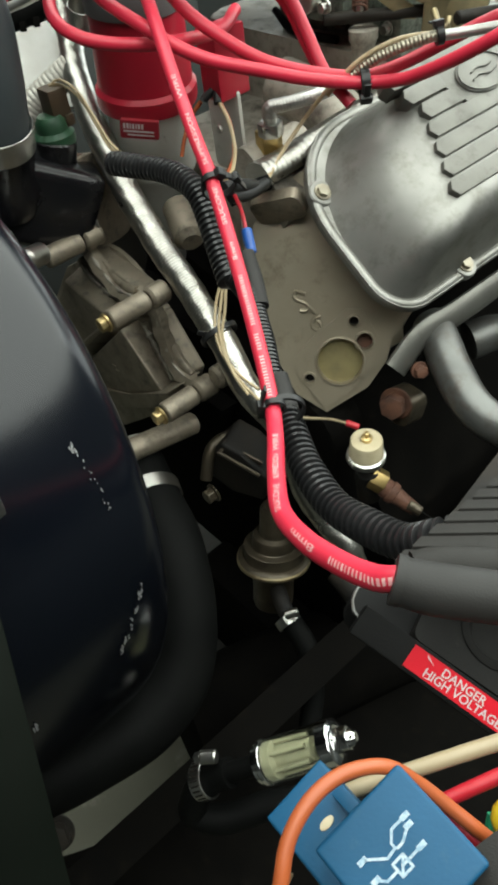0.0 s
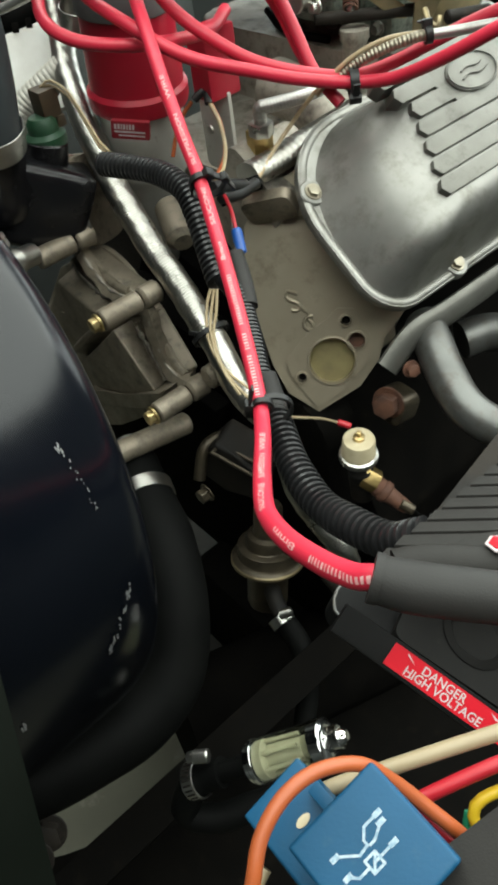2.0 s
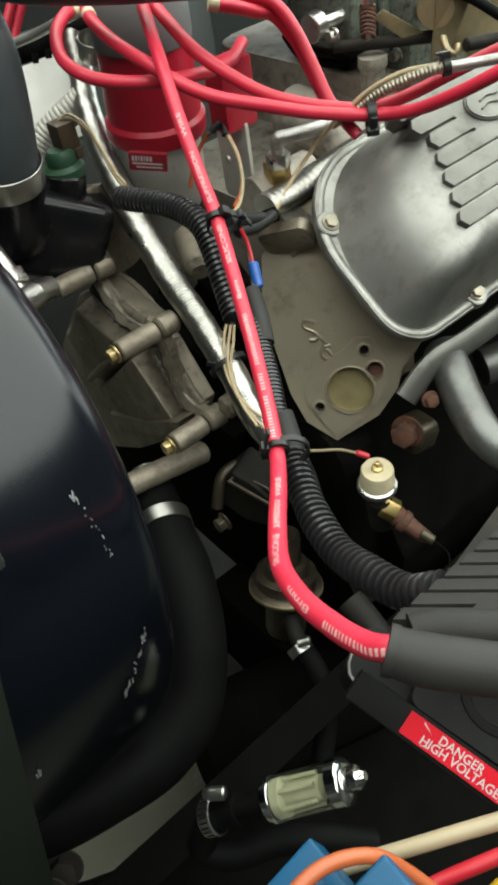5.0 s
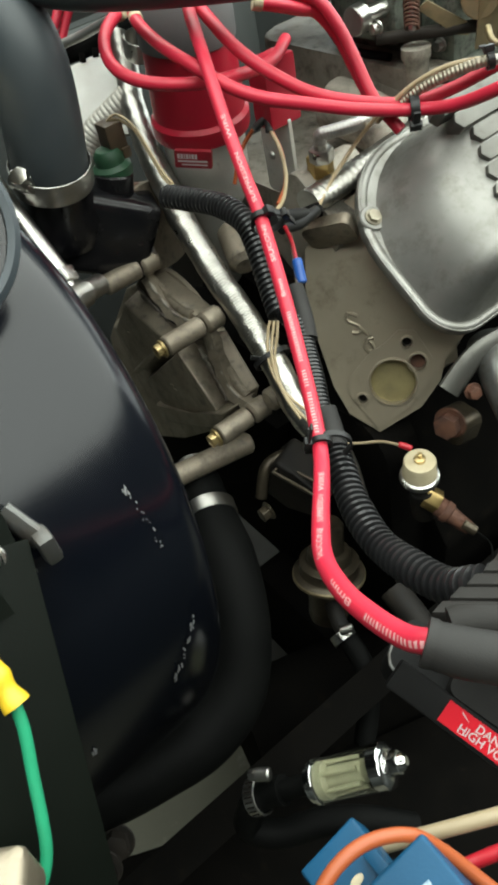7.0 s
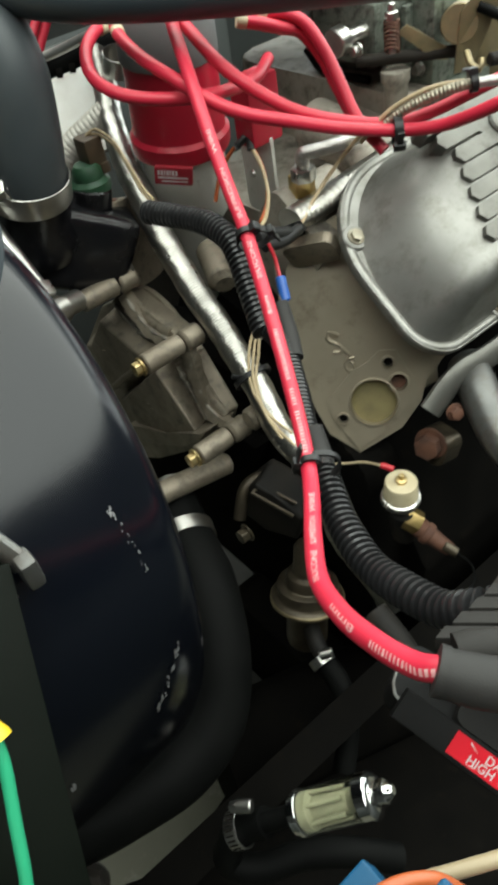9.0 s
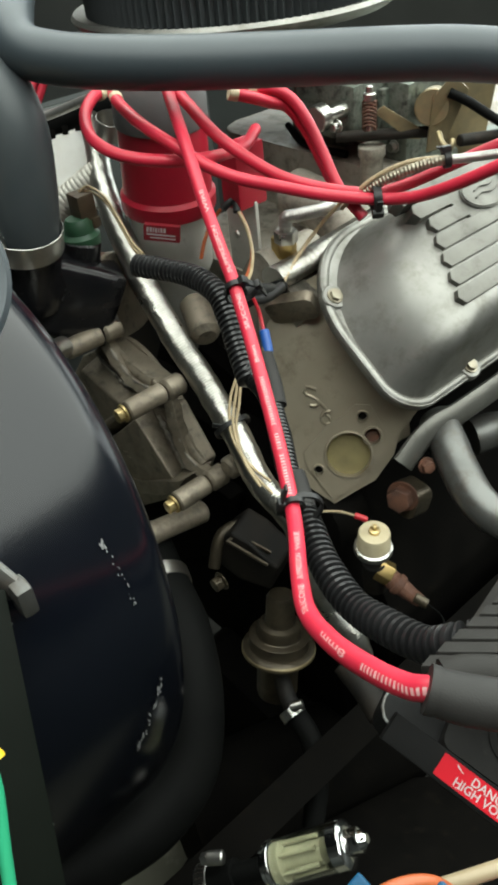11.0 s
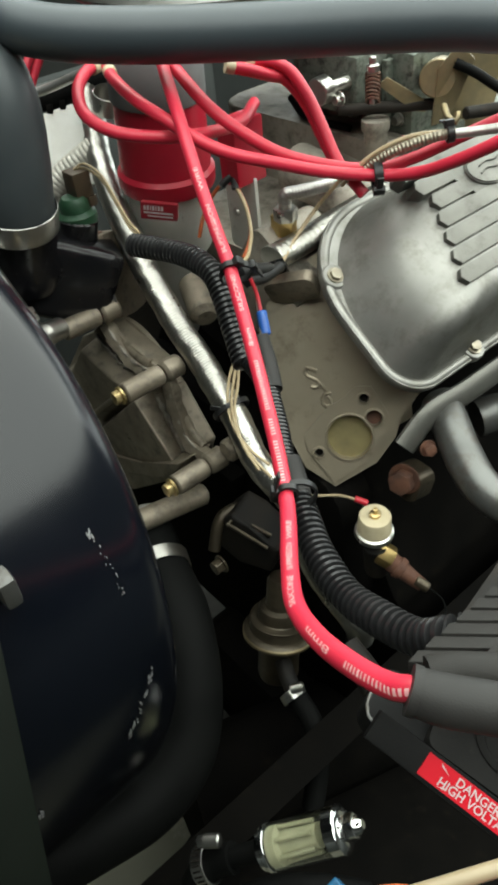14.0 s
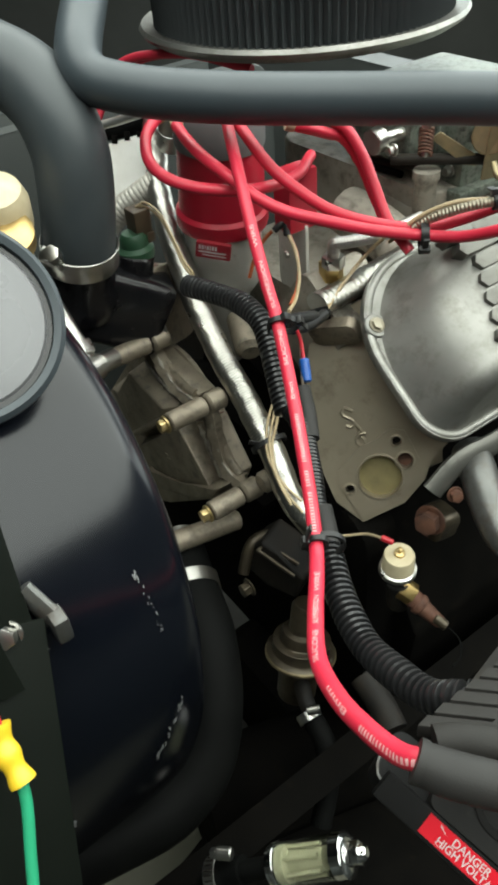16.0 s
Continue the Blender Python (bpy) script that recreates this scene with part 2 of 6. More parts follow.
black_plastic = material("black_nylon", (0.012, 0.012, 0.012), 0.38, 0, (0.02, 0.02, 0.02), 80, 0.5, 0.08, spec=0.3)
red_silicone = material("red_silicone", (0.54, 0.018, 0.046), 0.45, 0, (0.47, 0.018, 0.038), 45, 0.6, 0.06, 1200, 0, 0.1, (0.34, 0.03, 0.045), 0.76)
red_cap_plastic = material("red_cap_plastic", (0.42, 0.008, 0.028), 0.38, 0, (0.34, 0.012, 0.028), 30, 0.6, 0.05, 900, 0, 0.1)
grey_cap_plastic = material("grey_cap_plastic", (0.12, 0.12, 0.12), 0.5, 0, (0.09, 0.09, 0.09), 40)
cast_alloy = material("cast_aluminium", (0.46, 0.45, 0.43), 0.38, 0.85, (0.34, 0.33, 0.31), 35, 0.7, 0.35, 1500, 0, 0.12, (0.22, 0.2, 0.165), 0.68)
cover_alloy = material("polished_cover_aluminium", (0.27, 0.266, 0.247), 0.47, 0.85, (0.2, 0.197, 0.182), 26, 0.7, 0.2, 1600, 0, 0.1, (0.155, 0.148, 0.128), 0.62)
rib_alloy = material("dull_cast_ribs", (0.165, 0.162, 0.146), 0.52, 0.7, (0.125, 0.122, 0.11), 30, 0.7, 0.3, 1500, 0, 0.1, (0.07, 0.066, 0.055), 0.66)
pump_alloy = material("weathered_pump_casting", (0.265, 0.226, 0.172), 0.45, 0.45, (0.185, 0.153, 0.114), 40, 0.8, 0.4, 1500, 0, 0.1, (0.08, 0.068, 0.053), 0.62)
head_alloy = material("machined_head_casting", (0.33, 0.285, 0.214), 0.4, 0.65, (0.24, 0.204, 0.148), 14, 0.8, 0.25, 1700, 0, 0.12, (0.15, 0.122, 0.083), 0.68)
intake_alloy = material("intake_casting", (0.34, 0.31, 0.26), 0.55, 0.25, (0.21, 0.187, 0.155), 24, 0.8, 0.4, 1500, 0, 0.1, (0.075, 0.063, 0.05), 0.6)
stained_metal = material("oil_stained_metal", (0.082, 0.066, 0.044), 0.36, 0.6, (0.045, 0.036, 0.025), 50, 0.8, 0.25, 1400, 0, 0.12, (0.034, 0.027, 0.02), 0.64)
steel = material("zinc_steel", (0.5, 0.49, 0.46), 0.3, 1.0, (0.36, 0.35, 0.325), 80, 0.6, 0.08, 1500, 0, 0.08)
chrome = material("chrome", (0.75, 0.75, 0.74), 0.12, 1.0, (0.65, 0.65, 0.64), 60, 0.5, 0.03, 900, 0, 0.05)
foil = material("aluminised_sleeve", (0.5, 0.49, 0.45), 0.3, 1.0, (0.34, 0.325, 0.295), 60, 0.6, 0.35, 700, 0, 0.08, (0.26, 0.235, 0.19), 0.68)
pale_sleeve = material("pale_glass_sleeve", (0.5, 0.48, 0.43), 0.5, 0.35, (0.36, 0.335, 0.29), 60, 0.6, 0.4, 900, 0, 0.1, (0.24, 0.21, 0.16), 0.7)
brass = material("brass", (0.55, 0.4, 0.16), 0.35, 0.95, (0.38, 0.27, 0.12), 90, 0.7, 0.1, 1500, 0, 0.1)
gold_zinc = material("yellow_passivated_steel", (0.6, 0.46, 0.22), 0.32, 0.9, (0.42, 0.32, 0.17), 90, 0.6, 0.1, 1500, 0, 0.1)
dull_zinc = material("dull_zinc_bolt", (0.34, 0.31, 0.24), 0.4, 0.8, (0.24, 0.21, 0.16), 120, 0.7, 0.1, 1500, 0, 0.1)
dull_brass = material("dull_gold_linkage", (0.27, 0.215, 0.12), 0.42, 0.7, (0.18, 0.15, 0.095), 90, 0.7, 0.15, 1500, 0, 0.1)
plug_brass = material("stained_core_plug", (0.32, 0.27, 0.13), 0.4, 0.5, (0.2, 0.165, 0.085), 60, 0.8, 0.1)
# Near-black stands in for deep shade low in the bay, not soot.
shade_black = material("shade_black_underbody", (0.0026, 0.0024, 0.0021), 0.85, 0, (0.0045, 0.004, 0.0034), 30, 0.8, 0.3, 1200, 0, 0.1, (0.011, 0.009, 0.0065), 0.7, spec=0.04)
# Upper hose only: dust, plus haze and sheen lightened into the rubber's colour.
hazy_hose_rubber = material("dusty_hazy_hose_rubber", (0.038, 0.046, 0.05), 0.42, 0, (0.05, 0.057, 0.06), 30, 0.6, 0.15, 1200, 0, 0.1, spec=0.4)
lid_grey = material("grey_gloss_lid", (0.13, 0.13, 0.135), 0.3, 0, (0.11, 0.11, 0.115), 20, 0.5, 0.05)
housing_alloy = material("sandcast_housing", (0.56, 0.55, 0.51), 0.45, 0.2, (0.46, 0.45, 0.41), 40, 0.6, 0.25, 1500, 0, 0.1, (0.22, 0.2, 0.16), 0.72)
rusty = material("rusted_steel", (0.14, 0.062, 0.038), 0.65, 0.2, (0.07, 0.036, 0.026), 90, 0.9, 0.5, 1300)
header_steel = material("coated_header_steel", (0.12, 0.122, 0.116), 0.38, 0.6, (0.075, 0.074, 0.07), 24, 0.8, 0.25, 1300, 0, 0.12, (0.075, 0.06, 0.048), 0.62)
block_black = material("oily_black_iron", (0.01, 0.0095, 0.009), 0.6, 0.0, (0.022, 0.018, 0.014), 30, 0.8, 0.4, 1200, 0, 0.15, (0.04, 0.03, 0.022), 0.7, spec=0.15)
sender_plastic = material("cream_phenolic", (0.52, 0.45, 0.3), 0.5, 0, (0.42, 0.35, 0.22), 90, 0.7, 0.08, 900, 0, 0.1)
relay_blue = material("relay_blue_plastic", (0.007, 0.06, 0.128), 0.45, 0, (0.0062, 0.049, 0.102), 50, 0.6, 0.1, 900, 0, 0.08, (0.026, 0.074, 0.12), 0.72, spec=0.2)
print_white = material("white_print", (0.42, 0.36, 0.36), 0.5, 0, (0.5, 0.44, 0.44), 200, 0.7, 0.0, spec=0.2)
worn_print = material("worn_pale_blue_print", (0.34, 0.42, 0.48), 0.5, 0, (0.12, 0.22, 0.3), 900, 0.9, 0.0)
print_pale_red = material("worn_pale_print", (0.64, 0.38, 0.37), 0.5, 0, (0.56, 0.2, 0.21), 420, 0.8, 0.0)
sticker_red = material("red_sticker", (0.46, 0.008, 0.018), 0.5, 0, (0.41, 0.008, 0.016), 60, 0.5, 0.02, spec=0.12)
label_red = material("dark_red_label", (0.22, 0.01, 0.018), 0.4, 0, (0.16, 0.01, 0.016), 80, 0.5, 0.02)
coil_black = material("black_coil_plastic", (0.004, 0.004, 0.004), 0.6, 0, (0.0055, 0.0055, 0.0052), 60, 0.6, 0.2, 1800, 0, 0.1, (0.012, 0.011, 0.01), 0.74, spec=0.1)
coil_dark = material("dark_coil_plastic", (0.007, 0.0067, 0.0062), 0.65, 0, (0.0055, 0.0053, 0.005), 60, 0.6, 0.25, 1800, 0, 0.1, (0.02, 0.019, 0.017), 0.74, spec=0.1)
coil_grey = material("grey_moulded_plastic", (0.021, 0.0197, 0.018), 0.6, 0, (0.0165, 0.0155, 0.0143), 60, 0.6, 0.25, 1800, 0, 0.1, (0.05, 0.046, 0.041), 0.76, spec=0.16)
boot_grey = material("grey_rubber_boot", (0.024, 0.0228, 0.0215), 0.55, 0, (0.019, 0.0182, 0.0174), 50, 0.6, 0.12, 1400, 0, 0.08, spec=0.2)
orange_wire = material("orange_insulation", (0.32, 0.07, 0.017), 0.45, 0, (0.26, 0.055, 0.014), 70, 0.6, 0.04)
cream_wire = material("cream_insulation", (0.3, 0.24, 0.15), 0.45, 0, (0.25, 0.195, 0.12), 70, 0.6, 0.04)
red_wire = material("red_insulation", (0.38, 0.012, 0.022), 0.42, 0, (0.4, 0.015, 0.025), 70, 0.6, 0.04)
green_wire = material("green_insulation", (0.02, 0.3, 0.15), 0.42, 0, (0.018, 0.25, 0.12), 70, 0.6, 0.04)
yellow_wire = material("yellow_insulation", (0.72, 0.48, 0.02), 0.42, 0, (0.62, 0.4, 0.02), 70, 0.6, 0.04)
blue_plastic = material("blue_crimp", (0.014, 0.085, 0.34), 0.4, 0, (0.014, 0.07, 0.28), 70, 0.5, 0.04)
brown_plastic = material("brown_connector", (0.075, 0.05, 0.028), 0.5, 0, (0.05, 0.035, 0.022), 80, 0.7, 0.1)
green_plastic = material("green_connector", (0.02, 0.075, 0.035), 0.45, 0, (0.016, 0.05, 0.026), 80, 0.6, 0.1)
tan_wire = material("tan_insulation", (0.42, 0.33, 0.2), 0.5, 0, (0.34, 0.25, 0.14), 80, 0.6, 0.04)
# Dark tone of the shaded floor, used on the added sheet below the engine.
floor_shade = material("shaded_floor_tint", (0.013, 0.0125, 0.010), 0.8, 0, (0.008, 0.0077, 0.006), 20, 0.7, 0.2, 700)
green_black_paint = material("dark_green_support_paint", (0.0024, 0.0036, 0.0024), 0.5, 0, (0.0036, 0.0048, 0.0033), 20, 0.6, 0.1, 900, 0.0, 0.1, (0.02, 0.02, 0.017), 0.76, spec=0.08)
# Concrete darkened in its colour for the shade under the car.
concrete = material("shaded_garage_concrete", (0.1, 0.098, 0.072), 0.8, 0, (0.078, 0.076, 0.056), 6, 0.7, 0.3, 300, 0, 0.1, (0.22, 0.2, 0.17), 0.7)
# Wall colour kept dark to hold down reflections in the navy shroud.
dark_wall = material("dark_garage_plaster", (0.08, 0.083, 0.079), 0.8, 0, (0.066, 0.069, 0.065), 3, 0.6, 0.2, 200)
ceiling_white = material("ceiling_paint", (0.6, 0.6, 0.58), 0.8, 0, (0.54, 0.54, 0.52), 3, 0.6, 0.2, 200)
filter_paper = material("black_filter_element", (0.02, 0.024, 0.026), 0.7, 0, (0.03, 0.034, 0.036), 60, 0.6, 0.2)
carb_alloy = material("carburettor_dichromate", (0.15, 0.175, 0.145), 0.45, 0.6, (0.22, 0.23, 0.2), 70, 0.8, 0.3, 1500, 0, 0.1, (0.035, 0.036, 0.03), 0.58)
bay_paint = material("bay_grey_green_paint", (0.045, 0.05, 0.048), 0.5, 0, (0.034, 0.037, 0.035), 8, 0.6, 0.1, 500, 0.05, 0.1)
white_alloy = material("sandblasted_bracket_alloy", (0.75, 0.74, 0.7), 0.5, 0.0, (0.62, 0.6, 0.55), 50, 0.6, 0.2, 1300)
tube_black = material("black_powder_coat", (0.036, 0.046, 0.053), 0.46, 0, (0.029, 0.038, 0.043), 20, 0.5, 0.1, 900, 0.0, 0.08, spec=0.45)
scuff_grey = material("scuffed_primer", (0.22, 0.22, 0.22), 0.6, 0, (0.07, 0.07, 0.075), 700, 0.9, 0.3)
glass = clear_material("filter_glass", (0.93, 0.95, 0.86), 0.04)
nylon_mesh = material("cream_filter_mesh", (0.22, 0.215, 0.15), 0.6, 0, (0.17, 0.165, 0.11), 120, 0.6, 0.3)

# ---------------------------------------------------------------- setting
def quad_slab(name, corners, thick, mat, label, category, kind="structure"):
    a, b, c, d = [Vector(q) for q in corners]
    n = (b - a).cross(d - a).normalized() * thick
    bm = bmesh.new()
    lo = [bm.verts.new(q) for q in (a, b, c, d)]
    hi = [bm.verts.new(q - n) for q in (a, b, c, d)]
    bm.faces.new(lo)
    bm.faces.new(hi[::-1])
    for k in range(4):
        j = (k + 1) % 4
        bm.faces.new((lo[k], hi[k], hi[j], lo[j]))
    return whole(name, bm, mat, label, category, "", kind)


quad_slab("floor", ((-4, -3.5, 0), (4, -3.5, 0), (4, 5.6, 0), (-4, 5.6, 0)), 0.1, concrete, "stained concrete garage floor with the car's shade in its colour", "floor")
# Ceiling and walls are unseen, added to close the room round the lamps.
quad_slab("ceiling", ((-4, 5.6, 3.4), (4, 5.6, 3.4), (4, -3.5, 3.4), (-4, -3.5, 3.4)), 0.1, ceiling_white, "plain white painted garage ceiling", "ceiling")
quad_slab("wall_north", ((-4, 5.6, 0), (4, 5.6, 0), (4, 5.6, 3.4), (-4, 5.6, 3.4)), 0.1, dark_wall, "plain dark unseen garage wall, added to close the room", "wall")
quad_slab("wall_south", ((4, -3.5, 0), (-4, -3.5, 0), (-4, -3.5, 3.4), (4, -3.5, 3.4)), 0.1, dark_wall, "plain dark unseen garage wall, added to close the room", "wall")
quad_slab("wall_east", ((4, 5.6, 0), (4, -3.5, 0), (4, -3.5, 3.4), (4, 5.6, 3.4)), 0.1, dark_wall, "plain dark unseen garage wall, added to close the room", "wall")
quad_slab("wall_west", ((-4, -3.5, 0), (-4, 5.6, 0), (-4, 5.6, 3.4), (-4, -3.5, 3.4)), 0.1, dark_wall, "plain dark unseen garage wall, added to close the room", "wall")

# ---------------------------------------------------------------- car body round the engine
bay = axes_at((0.25, 1.28, 0.75), tuple(B), tuple(U))
whole("firewall", plate(bay, rounded(-0.75, -0.55, 0.6, 0.4, 0.05), -0.05, 0.0, 0.01), bay_paint, "grey-green painted firewall panel behind the engine", "firewall", "", "structure")
# Inner fender, crossmember and rail carry the lower bay's shade in their colour.
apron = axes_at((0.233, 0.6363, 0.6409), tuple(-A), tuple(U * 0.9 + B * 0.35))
whole("inner_fender", plate(apron, rounded(-0.75, -0.45, 0.9, 0.12, 0.04), -0.03, 0.0, 0.006), shade_black, "dark inner fender panel beside the engine", "fender panel", "", "structure")
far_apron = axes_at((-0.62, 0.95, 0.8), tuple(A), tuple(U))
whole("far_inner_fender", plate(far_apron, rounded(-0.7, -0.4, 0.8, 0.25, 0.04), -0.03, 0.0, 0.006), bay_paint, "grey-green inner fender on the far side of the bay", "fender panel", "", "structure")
whole("crossmember", plate(Matrix.Translation((0, 0, 0.52)), [(-0.261, 0.314), (-0.155, 0.348), (-0.094, 0.368), (-0.07, 0.415), (-0.019, 0.513), (0.057, 0.546), (0.7, 0.62), (0.7, 0.2), (-0.23, 0.233)], -0.05, 0.0, 0.006), shade_black, "oily chassis crossmember below the engine, darkened with its shade", "crossmember", "", "structure")
# Added sheet: its dark colour stands for floor shaded by the car.
whole("undertray", plate(Matrix.Translation((0, 0, 0.4)), [(-0.25, 0.62), (0.8, 0.62), (0.8, 1.3), (-0.25, 1.3)], -0.006, 0.0, 0.002), floor_shade, "added dark sheet that stands in for shaded floor", "undertray", "", "structure")
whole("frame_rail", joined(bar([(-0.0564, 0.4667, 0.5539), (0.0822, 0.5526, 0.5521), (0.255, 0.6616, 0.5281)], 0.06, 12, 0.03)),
    shade_black, "steel frame rail with its shadow put into the black", "frame rail", "", "structure")

# Unseen panels added round the car to keep light off the floor.
for name, m, w, h, label in (
        ("fender_shade_right", axes_at((1.0, 0.2, 0.5), tuple(-A), (0, 0, 1)), 2.6, 0.8, "plain unseen panel added at the fender to shade the floor"),
        ("fender_shade_left", axes_at((-1.0, 1.5, 0.5), tuple(-A), (0, 0, 1)), 2.6, 0.8, "plain unseen panel added at the fender to shade the floor"),
        ("nose_shade_panel", axes_at((-0.5, -0.3, 0.45), tuple(B), (0, 0, 1)), 1.7, 0.7, "plain unseen panel added at the nose to shade the floor")):
    whole(name, plate(m, rounded(-w / 2, -h / 2, w / 2, h / 2, 0.05), -0.02, 0.02, 0.005), bay_paint, label, "body panel", "", "structure")

# radiator support at the near side
sup = axes_at((-0.0771, 0.2401, 1.0702), Vector((-0.0437, 0.1708, 0.9864)) - Vector((-0.0771, 0.2401, 1.0702)), Vector((-0.1153, 0.2082, 1.0888)) - Vector((-0.0771, 0.2401, 1.0702)))
whole("radiator_support", plate(sup, [(-0.03, 0.0), (0.2, 0.0), (0.2, 0.2), (-0.03, 0.2)], -0.004, 0.0, 0.0015),
      green_black_paint, "dark green painted radiator support panel", "panel", "", "structure")

# ---------------------------------------------------------------- engine block and front
block = thing("engine_block", (-0.0006, 0.5814, 0.8456), "oily engine block and timing cover, darkened with the bay's shade", "engine block")
front = axes_at((-0.0151, 0.569, 0.8554), tuple(B), tuple(U))
# Lower block parts have the bay's shade put into their colour.
part("timing_cover", plate(front, rounded(-0.26, -0.3, 0.09, 0.06, 0.04), -0.09, -0.05, 0.008), shade_black, block)
part("cylinder_block", plate(front, [(-0.25, -0.4), (0.1, -0.4), (0.12, -0.1), (0.04, 0.06), (-0.2, 0.12), (-0.3, -0.06)], -0.5, -0.09, 0.01), shade_black, block)
# Next two dark plates are added to close gaps onto the floor and bay.
part("gap_backing", plate(axes_at((-0.0245, 0.5538, 0.9437), (0.7071, -0.7071, 0), (-0.0984, -0.0984, 0.9903)), [(-0.4791, -0.2946), (-0.2825, -0.18), (-0.0794, -0.0761), (-0.0366, -0.0785), (-0.0857, -0.1944), (-0.2432, -0.3255), (-0.8125, -0.8234)], -0.05, -0.03, 0.003), shade_black, block)
part("valley_backing", plate(front, [(-0.34, -0.2), (0.03, -0.2), (0.03, 0.06), (-0.06, 0.11), (-0.25, 0.14), (-0.34, 0.05)], -0.14, -0.11, 0.008), block_black, block)
part("oil_pan", plate(front, rounded(-0.13, -0.5, 0.13, -0.28, 0.03), -0.45, -0.0, 0.01), shade_black, block)
part("timing_pulley_rim", joined(lathe(bmesh.new(), along((-0.1051, 0.6603, 0.9499), A), [(0.060, 0), (0.065, 0.002), (0.065, 0.006), (0.061, 0.008), (0.058, 0.005)], 40),
     lathe(bmesh.new(), along((-0.1041, 0.6559, 0.9524), A), [(0.052, 0), (0.057, 0.002), (0.057, 0.006), (0.05, 0.009)], 40)), pump_alloy, block)

# ---------------------------------------------------------------- cylinder head
head = thing("cylinder_head", (0.0808, 0.5728, 0.9542), "cast aluminium cylinder head with a round cored hole in its end", "cylinder head")
hf = axes_at((0.0708, 0.5456, 0.9189), (0.752, 0.207, 0.6258), (-0.6543, 0.3486, 0.6711))
hz = 1.0 if (hf.to_3x3() @ Vector((0, 0, 1))).dot(A) > 0 else -1.0


def head_plate(outline, back, face, bevel):
    lo, hi = (back, face) if hz > 0 else (-face, -back)
    return plate(hf, outline, lo, hi, bevel)


outline = [(0.0011, -0.0009), (-0.0097, 0.0289), (-0.0051, 0.0554), (0.0105, 0.0961), (0.0284, 0.1332), (0.0478, 0.1564), (0.0801, 0.1676), (0.1217, 0.1641), (0.1103, 0.0655), (0.107, 0.0177), (0.0828, 0.0145), (0.0684, 0.0028), (0.0421, -0.0059)]
hx, hy = (0.0369, 0.0267)
bx, by = (0.0624, 0.0274)
hole_gap = math.hypot(hx - bx, hy - by)
hole_at = [(hx, hy, hole_gap * 0.72), (bx, by, hole_gap * 0.25), (*(0.0657, 0.0455), 0.0036), (*(0.0088, 0.0312), 0.0036)]


def on_head(x, y, lift=0.0):
    return hf @ Vector((x, y, lift * hz))


part("casting", head_plate(outline, -0.3, -0.022, 0.009), head_alloy, head)
pad = [(0.003, 0.0031), (0.0027, 0.0384), (0.008, 0.0509), (0.0367, 0.0574), (0.0529, 0.0559), (0.0665, 0.0575), (0.0762, 0.0496), (0.0736, 0.023), (0.0607, 0.0089), (0.0331, 0.0012)]
skin = [(0.0017, -0.0001), (-0.0083, 0.0278), (-0.0036, 0.0542), (0.0119, 0.0949), (0.0305, 0.1315), (0.0498, 0.1547), (0.0808, 0.1643), (0.1208, 0.1595), (0.109, 0.0666), (0.1047, 0.0219), (0.0814, 0.0156), (0.067, 0.0039), (0.0416, -0.0043)]
part("front_face", pierced(hf, skin, hole_at, -0.024 * hz, -0.006 * hz), head_alloy, head)
part("machined_pad", pierced(hf, pad, hole_at, -0.007 * hz, -0.004 * hz), head_alloy, head)


hole_axis = hf.to_3x3() @ Vector((0, 0, hz))
for (x, y, r), stuff, lab in zip(hole_at, (plug_brass, rusty, block_black, block_black), ("brass-toned core plug", "rusty threaded hole", "", "")):
    part("core_hole", turned(on_head(x, y, -0.003), hole_axis, [(r + 0.0022, -0.0012), (r + 0.0018, 0.0002), (r + 0.0006, 0.0004), (r - 0.0002, -0.0014)], 36, caps=False), head_alloy, head)
    part("hole_bottom", turned(on_head(x, y, -0.015), hole_axis, [(r * 1.05, 0.0022), (r * 0.92, 0.0016), (r * 0.7, 0.0003), (0, 0.0)], 32), stuff, head, lab)
# cast script mark, as plain strokes
part("cast_mark", joined(
    bar([on_head(*(0.0487, 0.0868), -0.0055), on_head(*(0.0439, 0.0937), -0.0055), on_head(*(0.0395, 0.0898), -0.0055), on_head(*(0.0444, 0.08), -0.0055), on_head(*(0.0421, 0.075), -0.0055), on_head(*(0.0369, 0.0793), -0.0055)], 0.0016, 8),
    bar([on_head(*(0.0444, 0.0772), -0.0055), on_head(*(0.0452, 0.0679), -0.0055), on_head(*(0.0407, 0.0681), -0.0055), on_head(*(0.0474, 0.065), -0.0055)], 0.0016, 8),
    bar([on_head(*(0.0424, 0.0673), -0.0055), on_head(*(0.0366, 0.0645), -0.0055), on_head(*(0.038, 0.0575), -0.0055), on_head(*(0.0431, 0.0581), -0.0055), on_head(*(0.0429, 0.0651), -0.0055)], 0.0016, 8)), head_alloy, head)

# valve cover
cf = axes_at((0.0468, 0.6113, 1.0981), (0.6299, -0.5142, -0.5821), (0.7002, 0.7002, 0.1392))
cover = thing("valve_cover", (0.1116, 0.5599, 1.0776), "polished cast aluminium valve cover with raised ribs and an oval badge", "valve cover")
flange_line = rounded(-0.024, -0.0225, 0.135, 0.46, (0.08, 0.034, 0.03, 0.03), 10)
part("flange", plate(cf, flange_line, -0.003, 0.0045, 0.003, 4), cover_alloy, cover)
bead_line = rounded(-0.0202, -0.0187, 0.1312, 0.4562, (0.0765, 0.0305, 0.0262, 0.0262), 10)
